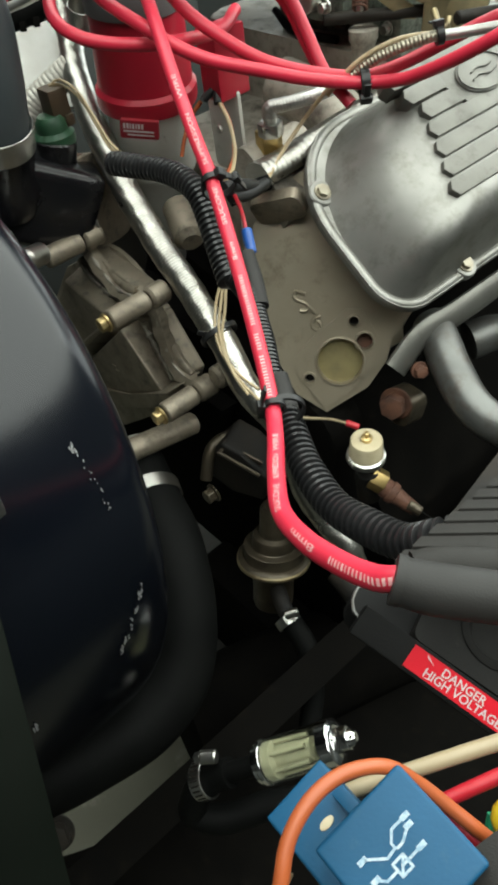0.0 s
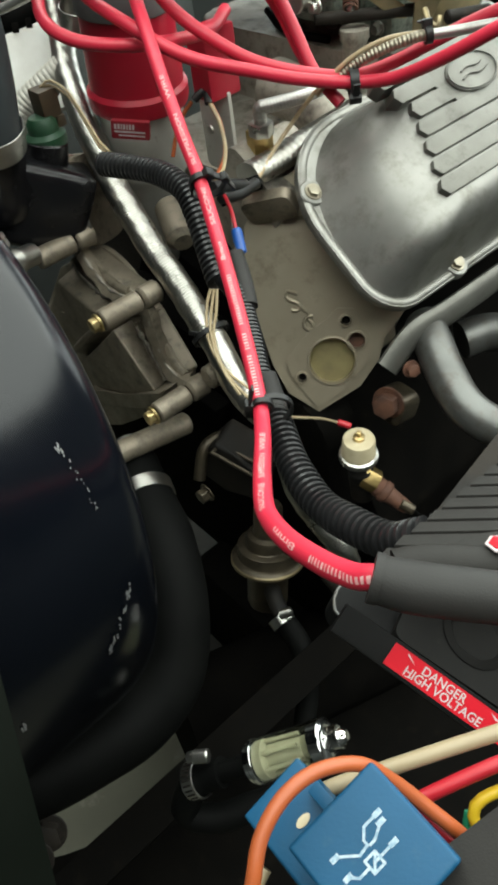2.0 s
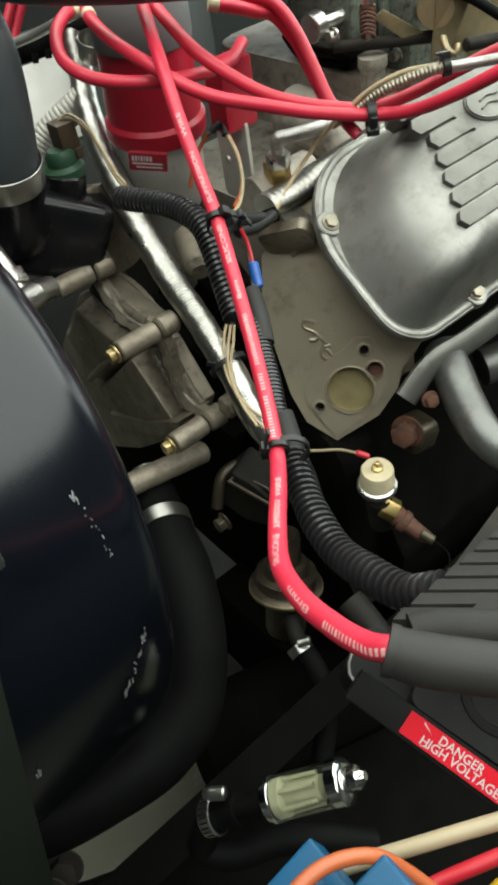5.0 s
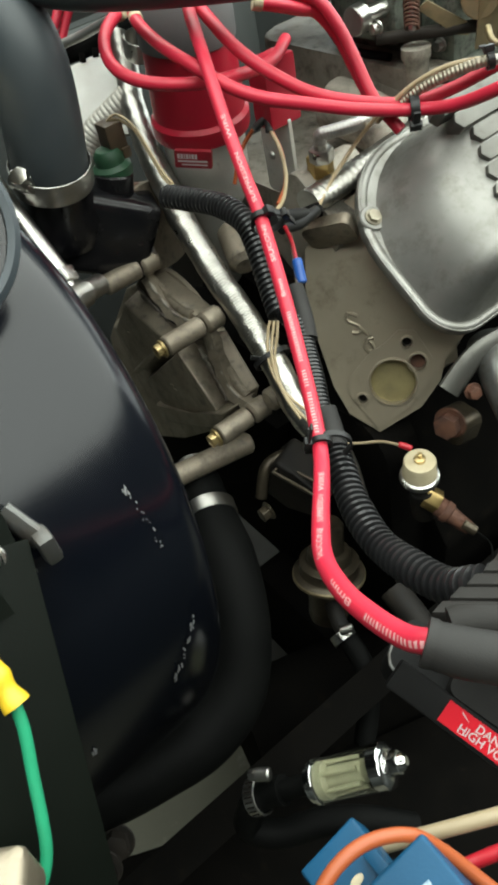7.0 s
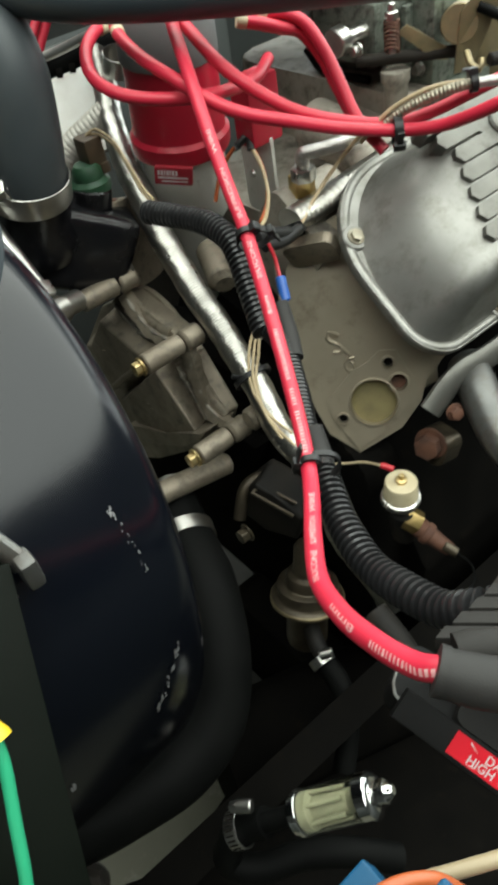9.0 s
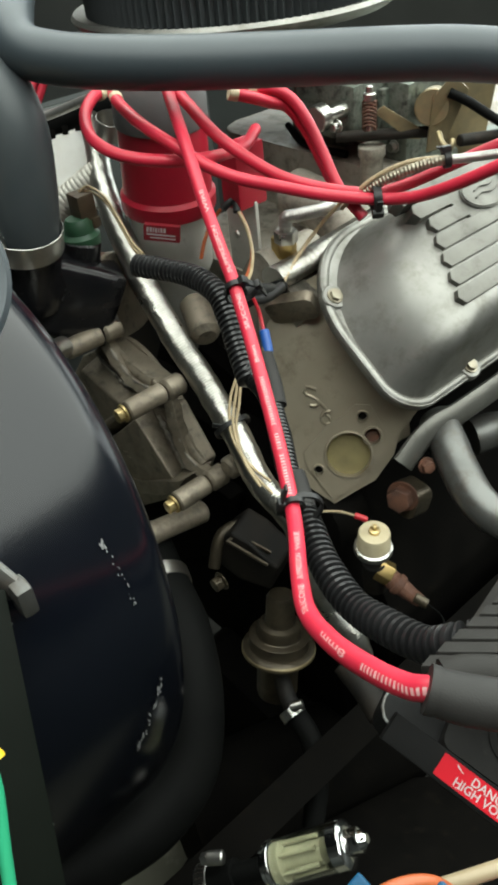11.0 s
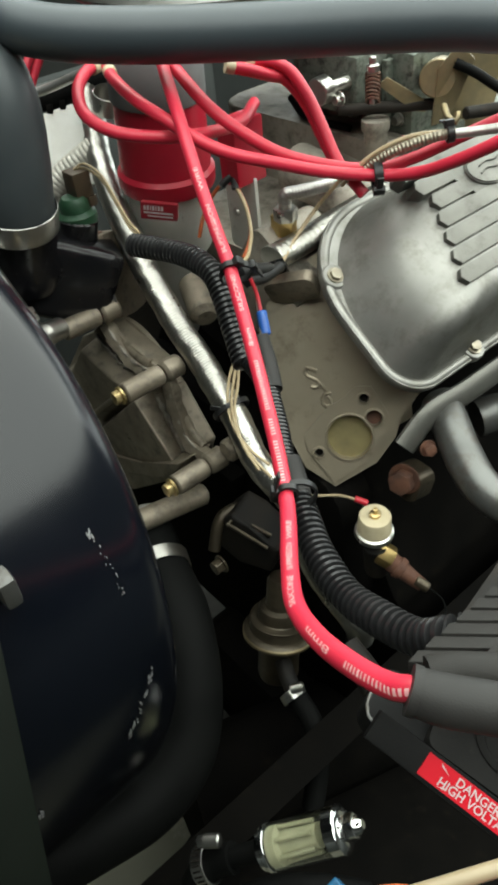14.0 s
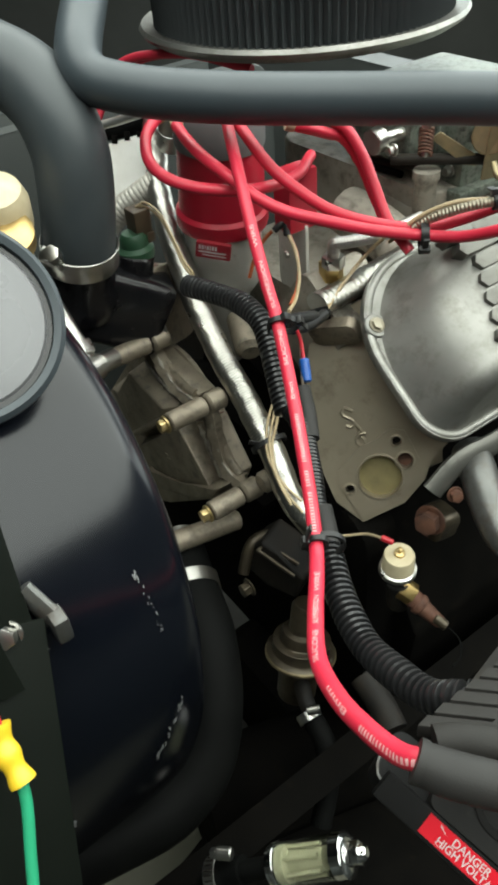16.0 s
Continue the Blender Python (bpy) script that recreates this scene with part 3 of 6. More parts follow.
part("flange_bead", bar([cf @ Vector((x, y, 0.0012)) for x, y in stepped(bead_line)], 0.0046, 14, 0.003, hint=tuple(N)), cover_alloy, cover, "bright rolled bead round the flange")


def cover_ring(side, front, r):
    return rounded(-0.024 + side, -0.0225 + front, 0.135 - side, 0.46 - side * 0.5, (max(0.096 - side * 0.5 - r * 0.6, 0.03), max(0.034 - side * 0.8 - r * 0.3, 0.012), 0.012, 0.012), 10)


dome = bmesh.new()
levels = [(0.0052, 0.005, 0.0, 0.003), (0.0085, 0.008, 0.0, 0.0075), (0.013, 0.0145, 0.0, 0.018), (0.017, 0.023, 0.002, 0.030), (0.0195, 0.031, 0.004, 0.041),
          (0.0235, 0.041, 0.008, 0.050), (0.029, 0.052, 0.012, 0.056), (0.036, 0.064, 0.016, 0.0592), (0.042, 0.074, 0.02, 0.060)]
rings = [[dome.verts.new(cf @ Vector((x, y, h))) for x, y in cover_ring(s, f, r)] for s, f, r, h in levels]
for a, b in zip(rings, rings[1:]):
    for k in range(len(a)):
        dome.faces.new((a[k], a[(k + 1) % len(a)], b[(k + 1) % len(a)], b[k]))
dome.faces.new(rings[-1])
part("dome", dome, cover_alloy, cover, sharp=60)
# raised ribs run back along the top, their front ends stepped
for i in range(7):
    s = -0.006 + 0.0145 * i
    start = 0.048 + (0.006 * i if i < 2 else 0.012 - 0.006 * (i - 2))
    end = start + (0.03 if i == 0 else 0.042 if i == 1 else 0.05 if i == 2 else 0.12)
    rib = [(s - 0.0012, start + 0.0045), (s + 0.0045, start), (s + 0.0112, start + 0.0035), (s + 0.0112, end), (s - 0.0012, end)]
    part("rib", plate(cf, rib, 0.05, 0.0632, 0.0007, 2), rib_alloy, cover)
part("rib_deck", plate(cf, [(-0.0075, 0.074), (0.009, 0.082), (0.0232, 0.097), (0.038, 0.102), (0.0385, 0.3), (-0.0075, 0.3)], 0.05, 0.063, 0.0007), rib_alloy, cover, "flat cast deck round the badge")
badge_at = cf @ Matrix.Translation((0.022, 0.132, 0.0))
badge = part("badge", plate(badge_at, oval(0, 0, 0.016, 0.027), 0.05, 0.0648, 0.0008), rib_alloy, cover)
part("badge_rim", joined(bar([badge_at @ Vector((0.0145 * math.cos(a), 0.0255 * math.sin(a), 0.0655)) for a in [2 * math.pi * k / 24 for k in range(25)]], 0.0006, 8)), rib_alloy, badge)
script = [[(0.004, -0.015), (0.0015, -0.006), (0.004, 0.004), (0.002, 0.015)], [(-0.002, -0.012), (-0.004, -0.003), (-0.002, 0.006), (-0.0035, 0.013)]]
part("badge_script", joined(*[bar([badge_at @ Vector((x, y, 0.0655)) for x, y in line], 0.0007, 8) for line in script]), rib_alloy, badge)
for x, y in ((0.0242, -0.0058), (0.1274, 0.06)):
    part("bolt", bolt_head(bmesh.new(), cf @ Vector((x, y, 0.006)), N, 0.0092, True, 0.0035), dull_zinc, cover)
    part("boss", turned(cf @ Vector((x, y, 0.0)), N, [(0.0105, 0), (0.0105, 0.0055), (0.0095, 0.0066)], 24), cover_alloy, cover)

# exhaust header
header = thing("exhaust_header", (0.1651, 0.5613, 0.9647), "grey coated exhaust header bolted to the head", "exhaust header")
part("flange", joined(bar([(0.1227, 0.5418, 0.9682), (0.1407, 0.5554, 0.9911), (0.1662, 0.5755, 0.9976), (0.218, 0.626, 1.0073), (0.2518, 0.6587, 1.0126)], 0.0066, 12, 0.004, squash=1.9)), rib_alloy, header, "bright machined header flange")
part("tube", bar([(0.1521, 0.5798, 0.9891), (0.1579, 0.5574, 0.9836), (0.1664, 0.5356, 0.9706), (0.1799, 0.5126, 0.9565), (0.2008, 0.5000, 0.9476), (0.2403, 0.4940, 0.9374)], 0.0152, 24), header_steel, header)
part("rear_tube", bar([(0.1966, 0.6249, 0.9448), (0.2211, 0.6312, 0.9504), (0.2527, 0.6214, 0.9516)], 0.017, 16), header_steel, header)
part("bolt", bolt_head(bmesh.new(), (0.1408, 0.5412, 0.9692), Vector((0.3, -0.9, 0.25)), 0.0095), rusty, header, "rusty flange bolt")

rust_bolt = thing("block_bolt", (0.1271, 0.5535, 0.9269), "rusty hexagon bolt and bracket on the block", "bolt")
part("ear", plate(along((0.131, 0.5597, 0.9184), A + U * 0.3), rounded(-0.015, -0.014, 0.015, 0.014, 0.008), -0.02, 0.0, 0.003), stained_metal, rust_bolt)
part("bolt", bolt_head(bmesh.new(), (0.13, 0.5572, 0.9249), A + U * 0.3 + B * 0.3, 0.019, True, 0.011), rusty, rust_bolt)

# ---------------------------------------------------------------- oil pressure sender
sender = thing("oil_pressure_sender", (0.1076, 0.5092, 0.8749), "cream plastic oil pressure sender with brass adaptor and wire", "sender")
st = Vector((0.104, 0.5215, 0.9216)) - Vector((0.1073, 0.5293, 0.8757))
sb = Vector((0.105, 0.5189, 0.8995))
part("cap", turned(sb, st, [(0.0138, 0.0), (0.0143, 0.0015), (0.0141, 0.005), (0.0138, 0.0065), (0.0134, 0.0075), (0.0133, 0.017), (0.0124, 0.0188), (0, 0.0195)], 36), sender_plastic, sender)
part("crimp_ring", turned(sb - st.normalized() * 0.004, st, [(0.0125, -0.001), (0.0156, 0.0), (0.0164, 0.0022), (0.0156, 0.0042), (0.016, 0.0056), (0.0142, 0.0068)], 36), steel, sender)
part("terminal", joined(turned(sb + st.normalized() * 0.0192, st, [(0.0046, 0), (0.0046, 0.003), (0.002, 0.0035), (0.002, 0.008), (0, 0.0085)], 16)), gold_zinc, sender)
part("adaptor", joined(prism(bmesh.new(), along((0.111, 0.5237, 0.8733), Vector((0.1282, 0.5202, 0.8645)) - Vector((0.111, 0.5237, 0.8733))), hexagon(0.0105), 0.0, 0.014, 0.0008)), brass, sender)
part("nipple", bar([(0.1234, 0.5199, 0.8645), (0.1402, 0.5116, 0.8562), (0.1496, 0.5065, 0.8524)], lambda s, a: 0.0088 - 0.1 * s + (0.0016 if 0.006 < s < 0.012 else 0.0) + 0.00025 * math.sin(s * 3800), 18, 0.0006), rusty, sender)
part("tip", drum((0.143, 0.5074, 0.8572), (0.1543, 0.5032, 0.8527), 0.0046), stained_metal, sender)
part("body", drum((0.108, 0.5241, 0.8804), (0.1146, 0.5343, 0.8419), 0.011), block_black, sender)
part("lead", bar([(0.1536, 0.503, 0.8541), (0.1626, 0.4863, 0.8583), (0.1592, 0.4579, 0.8714), (0.1461, 0.4255, 0.8961)], 0.0008, 6), black_rubber, sender)
part("ring_terminal", drum((0.0858, 0.5155, 0.9347), (0.0965, 0.5139, 0.9319), 0.0026), red_wire, sender)
part("wire", bar([(0.0427, 0.4458, 0.9923), (0.0547, 0.4697, 0.9731), (0.073, 0.506, 0.9448), (0.0867, 0.5152, 0.9343)], 0.0011, 8), cream_wire, sender)

# ---------------------------------------------------------------- water pump
pump = thing("water_pump", (-0.0635, 0.5637, 0.9552), "weathered cast water pump with long bolt bosses and brass-toned bolts", "water pump")
pf = axes_at((-0.0595, 0.5188, 0.9367), (0.7071, -0.7071, 0), (-0.0984, -0.0984, 0.9903))
vf = axes_at((-0.0245, 0.5538, 0.9437), (0.7071, -0.7071, 0), (-0.0984, -0.0984, 0.9903))
tf = axes_at((-0.0413, 0.537, 0.9403), (0.7071, -0.7071, 0), (-0.0984, -0.0984, 0.9903))
part("back_plate", plate(vf, [(-0.3134, -0.0835), (-0.2146, 0.0245), (-0.1601, 0.0569), (-0.0983, 0.0352), (-0.0677, 0.0378), (-0.0428, -0.0119), (-0.045, -0.0404), (-0.0811, -0.0816), (-0.1892, -0.1698), (-0.3665, -0.2838)], -0.018, 0.0, 0.003), pump_alloy, pump)


def cast_body(front, back, low=0.003):
    """A hollow-looking cast volume: front outline on the front plane, wider back outline on the gasket plane."""
    bm = bmesh.new()
    a = [bm.verts.new(tf @ Vector((x, y, 0.0))) for x, y in front]
    b = [bm.verts.new(vf @ Vector((x, y, low))) for x, y in back]
    bm.faces.new(a)
    bm.faces.new(b[::-1])
    for k in range(len(a)):
        n = (k + 1) % len(a)
        bm.faces.new((a[k], b[k], b[n], a[n]))
    bmesh.ops.recalc_face_normals(bm, faces=bm.faces)
    bmesh.ops.bevel(bm, geom=list(bm.edges), offset=0.0022, segments=3, affect="EDGES", profile=0.5)
    return bm


part("upper_body", cast_body([(-0.2147, -0.0103), (-0.1731, 0.0382), (-0.1107, 0.0297), (-0.1239, 0.0064), (-0.1916, -0.0504)], [(-0.283, -0.0528), (-0.1677, 0.0475), (-0.0925, 0.0343), (-0.1111, -0.0066), (-0.2157, -0.0848)]), pump_alloy, pump)
part("lower_body", cast_body([(-0.1879, -0.0679), (-0.0875, 0.024), (-0.0411, -0.0193), (-0.0919, -0.0552), (-0.1592, -0.0802)], [(-0.2157, -0.0848), (-0.0866, 0.0247), (-0.0497, -0.024), (-0.0671, -0.0615), (-0.194, -0.1336)]), pump_alloy, pump)
part("web", bar([tf @ Vector((*(-0.1181, 0.012), -0.001)), tf @ Vector((*(-0.1543, -0.0189), 0.002)), tf @ Vector((*(-0.2014, -0.0602), -0.001))], 0.0032, 10), pump_alloy, pump)
part("web", plate(tf, [(-0.1724, -0.0866), (-0.0966, -0.0553), (-0.0174, -0.002), (-0.0335, -0.0252), (-0.0634, -0.0514), (-0.1658, -0.1097)], -0.03, 0.003, 0.0025, 3), pump_alloy, pump)
part("cast_mark", joined(*[bar([tf @ Vector((x, y, 0.0003)), tf @ Vector((x + 0.006, y + 0.0015, 0.0003))], 0.0007, 6) for x, y in ((-0.1227, -0.033), (-0.1191, -0.0366), (-0.1863, -0.0007))]), pump_alloy, pump)
for (x, y), near, far, r in (((-0.131, 0.0893), 0.0, 0.034, 0.0088), ((-0.0473, 0.0664), 0.0, 0.036, 0.0086), ((0.0027, -0.0001), 0.0, 0.031, 0.0088)):
    p = pf @ Vector((x, y, 0.0))
    part("boss", drum(p - A * near, p - A * far, r, 0.0012), pump_alloy, pump)
    part("ear", drum(p - A * (far + 0.002), p - A * (far + 0.02), r * 1.08, 0.0022), pump_alloy, pump)
for (x, y) in ((-0.0473, 0.0664), (0.0027, -0.0001)):
    part("bolt", bolt_head(bmesh.new(), pf @ Vector((x, y, 0.002)), A, 0.0108, True, 0.006), gold_zinc, pump)
part("boss", drum(pf @ Vector((*(0.0151, 0.0137), -0.045)), pf @ Vector((*(0.0151, 0.0137), -0.075)), 0.0098, 0.002), pump_alloy, pump)
for line, z, r in ((((-0.1647, 0.055), (-0.1495, 0.0441), (-0.1217, 0.0378), (-0.0964, 0.0385)), 0.005, 0.0038), (((-0.1393, 0.0713), (-0.1243, 0.0622), (-0.1001, 0.0549), (-0.0777, 0.0557)), 0.004, 0.004),
                   (((-0.0754, 0.0278), (-0.0663, 0.0112), (-0.0563, -0.0092), (-0.042, -0.0194)), 0.005, 0.0038), (((-0.0556, 0.0402), (-0.0451, 0.0237), (-0.033, 0.0066), (-0.0191, -0.0019)), 0.004, 0.004)):
    part("gasket_rim", bar([vf @ Vector((x, y, z)) for x, y in line], lambda s, a, r=r: r + 0.0003 * math.sin(s * 420 + a), 10, squash=1.3), pump_alloy, pump)
for line in (((-0.1595, 0.0534), (-0.1398, 0.0446), (-0.1141, 0.0389), (-0.08, 0.0534)), ((-0.0703, 0.0279), (-0.0597, 0.0109), (-0.0489, -0.0063), (-0.0448, -0.0171))):
    part("sealant", bar([vf @ Vector((x, y, 0.0095)) for x, y in line], lambda s, a: 0.0017 + 0.0007 * math.sin(s * 900) + 0.0005 * math.sin(s * 2300), 8), intake_alloy, pump, "pale squeezed-out gasket sealant")
for strip in ([(-0.1785, 0.0455), (-0.146, 0.0686), (-0.0719, 0.0583), (-0.0813, 0.0372), (-0.1151, 0.0246)], [(-0.0948, 0.0206), (-0.0589, 0.0397), (-0.0244, -0.005), (-0.0359, -0.0292), (-0.0648, -0.0372)]):
    part("flange", plate(vf, strip, -0.014, 0.0045, 0.002, 3), pump_alloy, pump)
flange_runs = (((-0.131, 0.0893), (-0.1335, 0.0735), (-0.1218, 0.0625), (-0.1020, 0.0505), (-0.0740, 0.0520), (-0.0473, 0.0664)),
               ((-0.0473, 0.0664), (-0.0453, 0.0509), (-0.0425, 0.0283), (-0.0355, 0.0035), (-0.0214, -0.0033), (0.0027, -0.0001)))
for line in flange_runs:
    part("flange_edge", bar([pf @ Vector((x, y, -0.0415)) for x, y in line], lambda s, a: 0.0046 + 0.0005 * math.sin(s * 300 + a), 4, 0.003, squash=1.5, hint=(0.5, 0.2, 0.4)), pump_alloy, pump, "grey flange edge")
    part("sealant_bead", bar([pf @ Vector((x + 0.0005, y + 0.0038, -0.0395)) for x, y in line[1:-1]], lambda s, a: 0.0011 + 0.0006 * math.sin(s * 1100) + 0.0005 * math.sin(s * 2600), 8), intake_alloy, pump, "pale squeezed-out sealant")
part("inlet_pipe", drum((-0.0991, 0.4989, 0.9033), (-0.0393, 0.5529, 0.9008), 0.0098, 0.002), pump_alloy, pump)

rod = thing("adjuster_rod", (-0.1649, 0.5697, 1.0497), "bright steel adjuster rod with hexagon ends", "adjuster rod")
part("shaft", bar([(-0.2282, 0.5773, 1.139), (-0.2006, 0.5602, 1.1051), (-0.1673, 0.54, 1.0664)], 0.0082, 18), steel, rod)
part("nut", plate(along((-0.1703, 0.5421, 1.0695), Vector((-0.1638, 0.5369, 1.062)) - Vector((-0.1703, 0.5421, 1.0695))), hexagon(0.0112), 0, 0.011, 0.0008), steel, rod)
part("joint", joined(drum((-0.1623, 0.5231, 1.0532), (-0.1547, 0.5436, 1.0522), 0.011), drum((-0.154, 0.5419, 1.0532), (-0.1482, 0.5622, 1.0494), 0.0085), bar([(-0.1647, 0.5377, 1.063), (-0.1559, 0.5329, 1.0524)], 0.006, 12)), steel, rod)

part("banjo_bolt", bolt_head(bmesh.new(), (-0.1625, 0.5225, 1.0533), (-0.35, -0.93, 0.05), 0.0125, True, 0.007), gold_zinc, rod, "brass-toned hexagon bolt")

# ---------------------------------------------------------------- fan shroud
shroud = thing("fan_shroud", (-0.0865, 0.3414, 1.0025), "glossy dark navy fan shroud with scuff marks", "fan shroud")
ring = along((-0.1757, 0.4442, 0.9716), (-0.642, -0.7657, 0.0386))
part("ring", lathe(bmesh.new(), ring, [(0.192, 0.001), (0.1965, -0.001), (0.1994, 0.0), (0.2022, 0.0017), (0.2044, 0.004), (0.2065, 0.0076), (0.2084, 0.012), (0.2096, 0.0168), (0.2104, 0.022), (0.211, 0.0277), (0.2114, 0.034), (0.2118, 0.05), (0.2122, 0.075), (0.2126, 0.1), (0.2126, 0.135), (0.2115, 0.14), (0.2, 0.141), (0.194, 0.08), (0.192, 0.001)], 160, 0.0, False), navy_paint, shroud, sharp=70)


def ring_point(turn, h, lift=0.0004):
    prof = [(0.1994, 0.0), (0.2044, 0.004), (0.2084, 0.012), (0.2104, 0.022), (0.2114, 0.034), (0.2118, 0.05), (0.2122, 0.075), (0.2126, 0.1)]
    r = float(np.interp(h, [p[1] for p in prof], [p[0] for p in prof])) + lift
    return ring @ Vector((r * math.cos(radians(turn)), r * math.sin(radians(turn)), h))


dice = random.Random(7)
for (t0, h0), (t1, h1), count, size in (((36.8, 0.0365), (34.8, 0.0340), 12, 0.0011), ((34.4, 0.0336), (26.2, 0.0295), 16, 0.0006), ((13.6, 0.0235), (10.9, 0.0275), 12, 0.0011), ((10.2, 0.0295), (3.6, 0.0440), 26, 0.0013), ((2.9, 0.0960), (1.2, 0.0968), 7, 0.0016)):
    bm = bmesh.new()
    for k in range(count):
        f = dice.random()
        tt, hh = t0 + (t1 - t0) * f + dice.uniform(-0.35, 0.35), h0 + (h1 - h0) * f + dice.uniform(-0.0012, 0.0012)
        a0 = dice.uniform(0, 6.3)
        pts = []
        for j in range(5):
            a = a0 + 2 * math.pi * j / 5
            r = size * dice.uniform(0.3, 1.0)
            pts.append(bm.verts.new(ring_point(tt + math.degrees(r * math.cos(a) / 0.21) * 1.6, hh + r * math.sin(a) * 0.7, 0.0003 + 0.00005 * k)))
        bm.faces.new(pts)
    part("scuff", bm, scuff_grey, shroud, "pale scuff in the paint")
fan = thing("cooling_fan", (-0.1757, 0.4442, 0.9716), "dark cooling fan inside its shroud", "fan")
part("hub", lathe(bmesh.new(), ring, [(0.04, 0.02), (0.045, 0.025), (0.045, 0.05), (0.03, 0.06), (0.0, 0.061)], 24), black_paint, fan)
for k in range(6):
    a = radians(60 * k)
    spin = ring @ Matrix.Rotation(a, 4, "Z") @ Matrix.Translation((0.11, 0, 0.045)) @ Matrix.Rotation(radians(28), 4, "X")
    part("blade", box(spin, 0.14, 0.055, 0.003, 0.001), black_paint, fan)

# round canister beside the radiator
can = thing("round_canister", (-0.1458, 0.3368, 1.1932), "dark grey round canister with a rolled rubber rim", "canister")
cn = Vector((0.42, -0.62, 0.66))
cm = along((-0.1458, 0.3368, 1.1932), cn) @ Matrix.Scale(0.95, 4)
part("body", lathe(bmesh.new(), cm, [(0.04, -0.035), (0.047, -0.03), (0.049, -0.006), (0.047, 0.0)], 48), black_paint, can)
part("lid", lathe(bmesh.new(), cm, [(0.047, -0.003), (0.043, 0.0015), (0.03, 0.003), (0.012, 0.0045), (0, 0.005)], 48), lid_grey, can)
part("rim", lathe(bmesh.new(), cm, [(0.0475, -0.004), (0.051, -0.005), (0.0535, -0.001), (0.0535, 0.002), (0.051, 0.0045), (0.0475, 0.003), (0.0475, -0.004)], 64), tube_black, can)
cap = thing("filler_cap", (-0.1769, 0.4794, 1.2145), "cream and tan rubber filler cap", "cap")
part("dome", turned((-0.2161, 0.5349, 1.177), U + Vector((0.2, -0.3, 0)), [(0.021, -0.02), (0.024, -0.016), (0.024, 0.004), (0.02, 0.014), (0.01, 0.019), (0, 0.02)], 32), sender_plastic, cap)
part("skirt", turned((-0.2073, 0.5122, 1.1619), U + Vector((0.2, -0.3, 0)), [(0.022, -0.006), (0.026, -0.004), (0.026, 0.006), (0.022, 0.008)], 32), brass, cap)

bracket = thing("tank_bracket", (-0.0868, 0.2604, 1.0951), "grey steel radiator bracket with bolts", "bracket")
bf = axes_at((-0.1016, 0.2616, 1.1066), Vector((-0.0852, 0.2480, 1.0844)) - Vector((-0.1019, 0.2676, 1.1138)), (-0.6, -0.5, 0.5))
part("strip", plate(bf, rounded(-0.05, -0.004, 0.045, 0.022, 0.004), -0.004, 0.0, 0.001), green_black_paint, bracket)
part("arm", bar([(-0.0966, 0.2646, 1.1022), (-0.0892, 0.2634, 1.0952), (-0.0808, 0.2614, 1.0883)], 0.0042, 10, squash=1.5), header_steel, bracket)
part("foot", box(along((-0.0788, 0.2605, 1.0868), A), 0.012, 0.017, 0.008, 0.003), header_steel, bracket)
part("hook", bar([(-0.0945, 0.2534, 1.0899), (-0.0895, 0.2487, 1.0832), (-0.0847, 0.2475, 1.0809), (-0.0808, 0.2498, 1.0827)], 0.0013, 8), steel, bracket, "bent wire hook")
part("bolt", bolt_head(bmesh.new(), (-0.0955, 0.2457, 1.0934), Vector((0.1, -0.8, 0.5)), 0.009), steel, bracket)

# crimped wire in front of the support
crimp = thing("crimped_ground_wire", (-0.0738, 0.1941, 1.0785), "green wire joined to a red wire by a yellow crimp", "wire")
part("crimp", bar([(-0.083, 0.2037, 1.0919), (-0.0782, 0.1983, 1.0844), (-0.0695, 0.1919, 1.075)], lambda s, a: 0.0049 + 0.0006 * math.cos(s * 520), 16, 0.001), yellow_wire, crimp)
part("green_wire", bar([(-0.0717, 0.1938, 1.0762), (-0.0677, 0.1878, 1.0666), (-0.0638, 0.1765, 1.0508), (-0.0598, 0.1651, 1.035), (-0.0586, 0.1571, 1.0252), (-0.0609, 0.1464, 1.0163), (-0.0637, 0.131, 1.0053)], 0.0024, 12), green_wire, crimp)
part("red_wire", bar([(-0.0978, 0.2168, 1.1104), (-0.0903, 0.2109, 1.1019), (-0.0822, 0.2028, 1.0905)], 0.0024, 12), red_wire, crimp)

# ---------------------------------------------------------------- hoses
lower = thing("lower_radiator_hose", (-0.0323, 0.4041, 0.8222), "thick black rubber lower radiator hose with a steel clamp", "hose")
hose_line = [(-0.0821, 0.5242, 0.8774), (-0.0671, 0.4885, 0.8723), (-0.0466, 0.4462, 0.8587), (-0.0336, 0.4065, 0.833), (-0.0341, 0.3703, 0.805), (-0.054, 0.338, 0.7911), (-0.0862, 0.31, 0.7913), (-0.119, 0.2855, 0.7958), (-0.1601, 0.265, 0.8058)]
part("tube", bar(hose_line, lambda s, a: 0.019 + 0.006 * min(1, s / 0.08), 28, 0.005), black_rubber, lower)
part("clamp", ring_band((-0.0671, 0.4891, 0.873), Vector((-0.0466, 0.4462, 0.8587)) - Vector((-0.0821, 0.5242, 0.8774)), 0.0226, 0.013), steel, lower, "bright steel band clamp")
part("pipe", drum((-0.0904, 0.5405, 0.8822), (-0.074, 0.5043, 0.8763), 0.016), steel, lower)

upper = thing("upper_radiator_hose", (-0.1845, 0.6175, 1.1613), "thick black rubber upper radiator hose with a steel clamp", "hose")
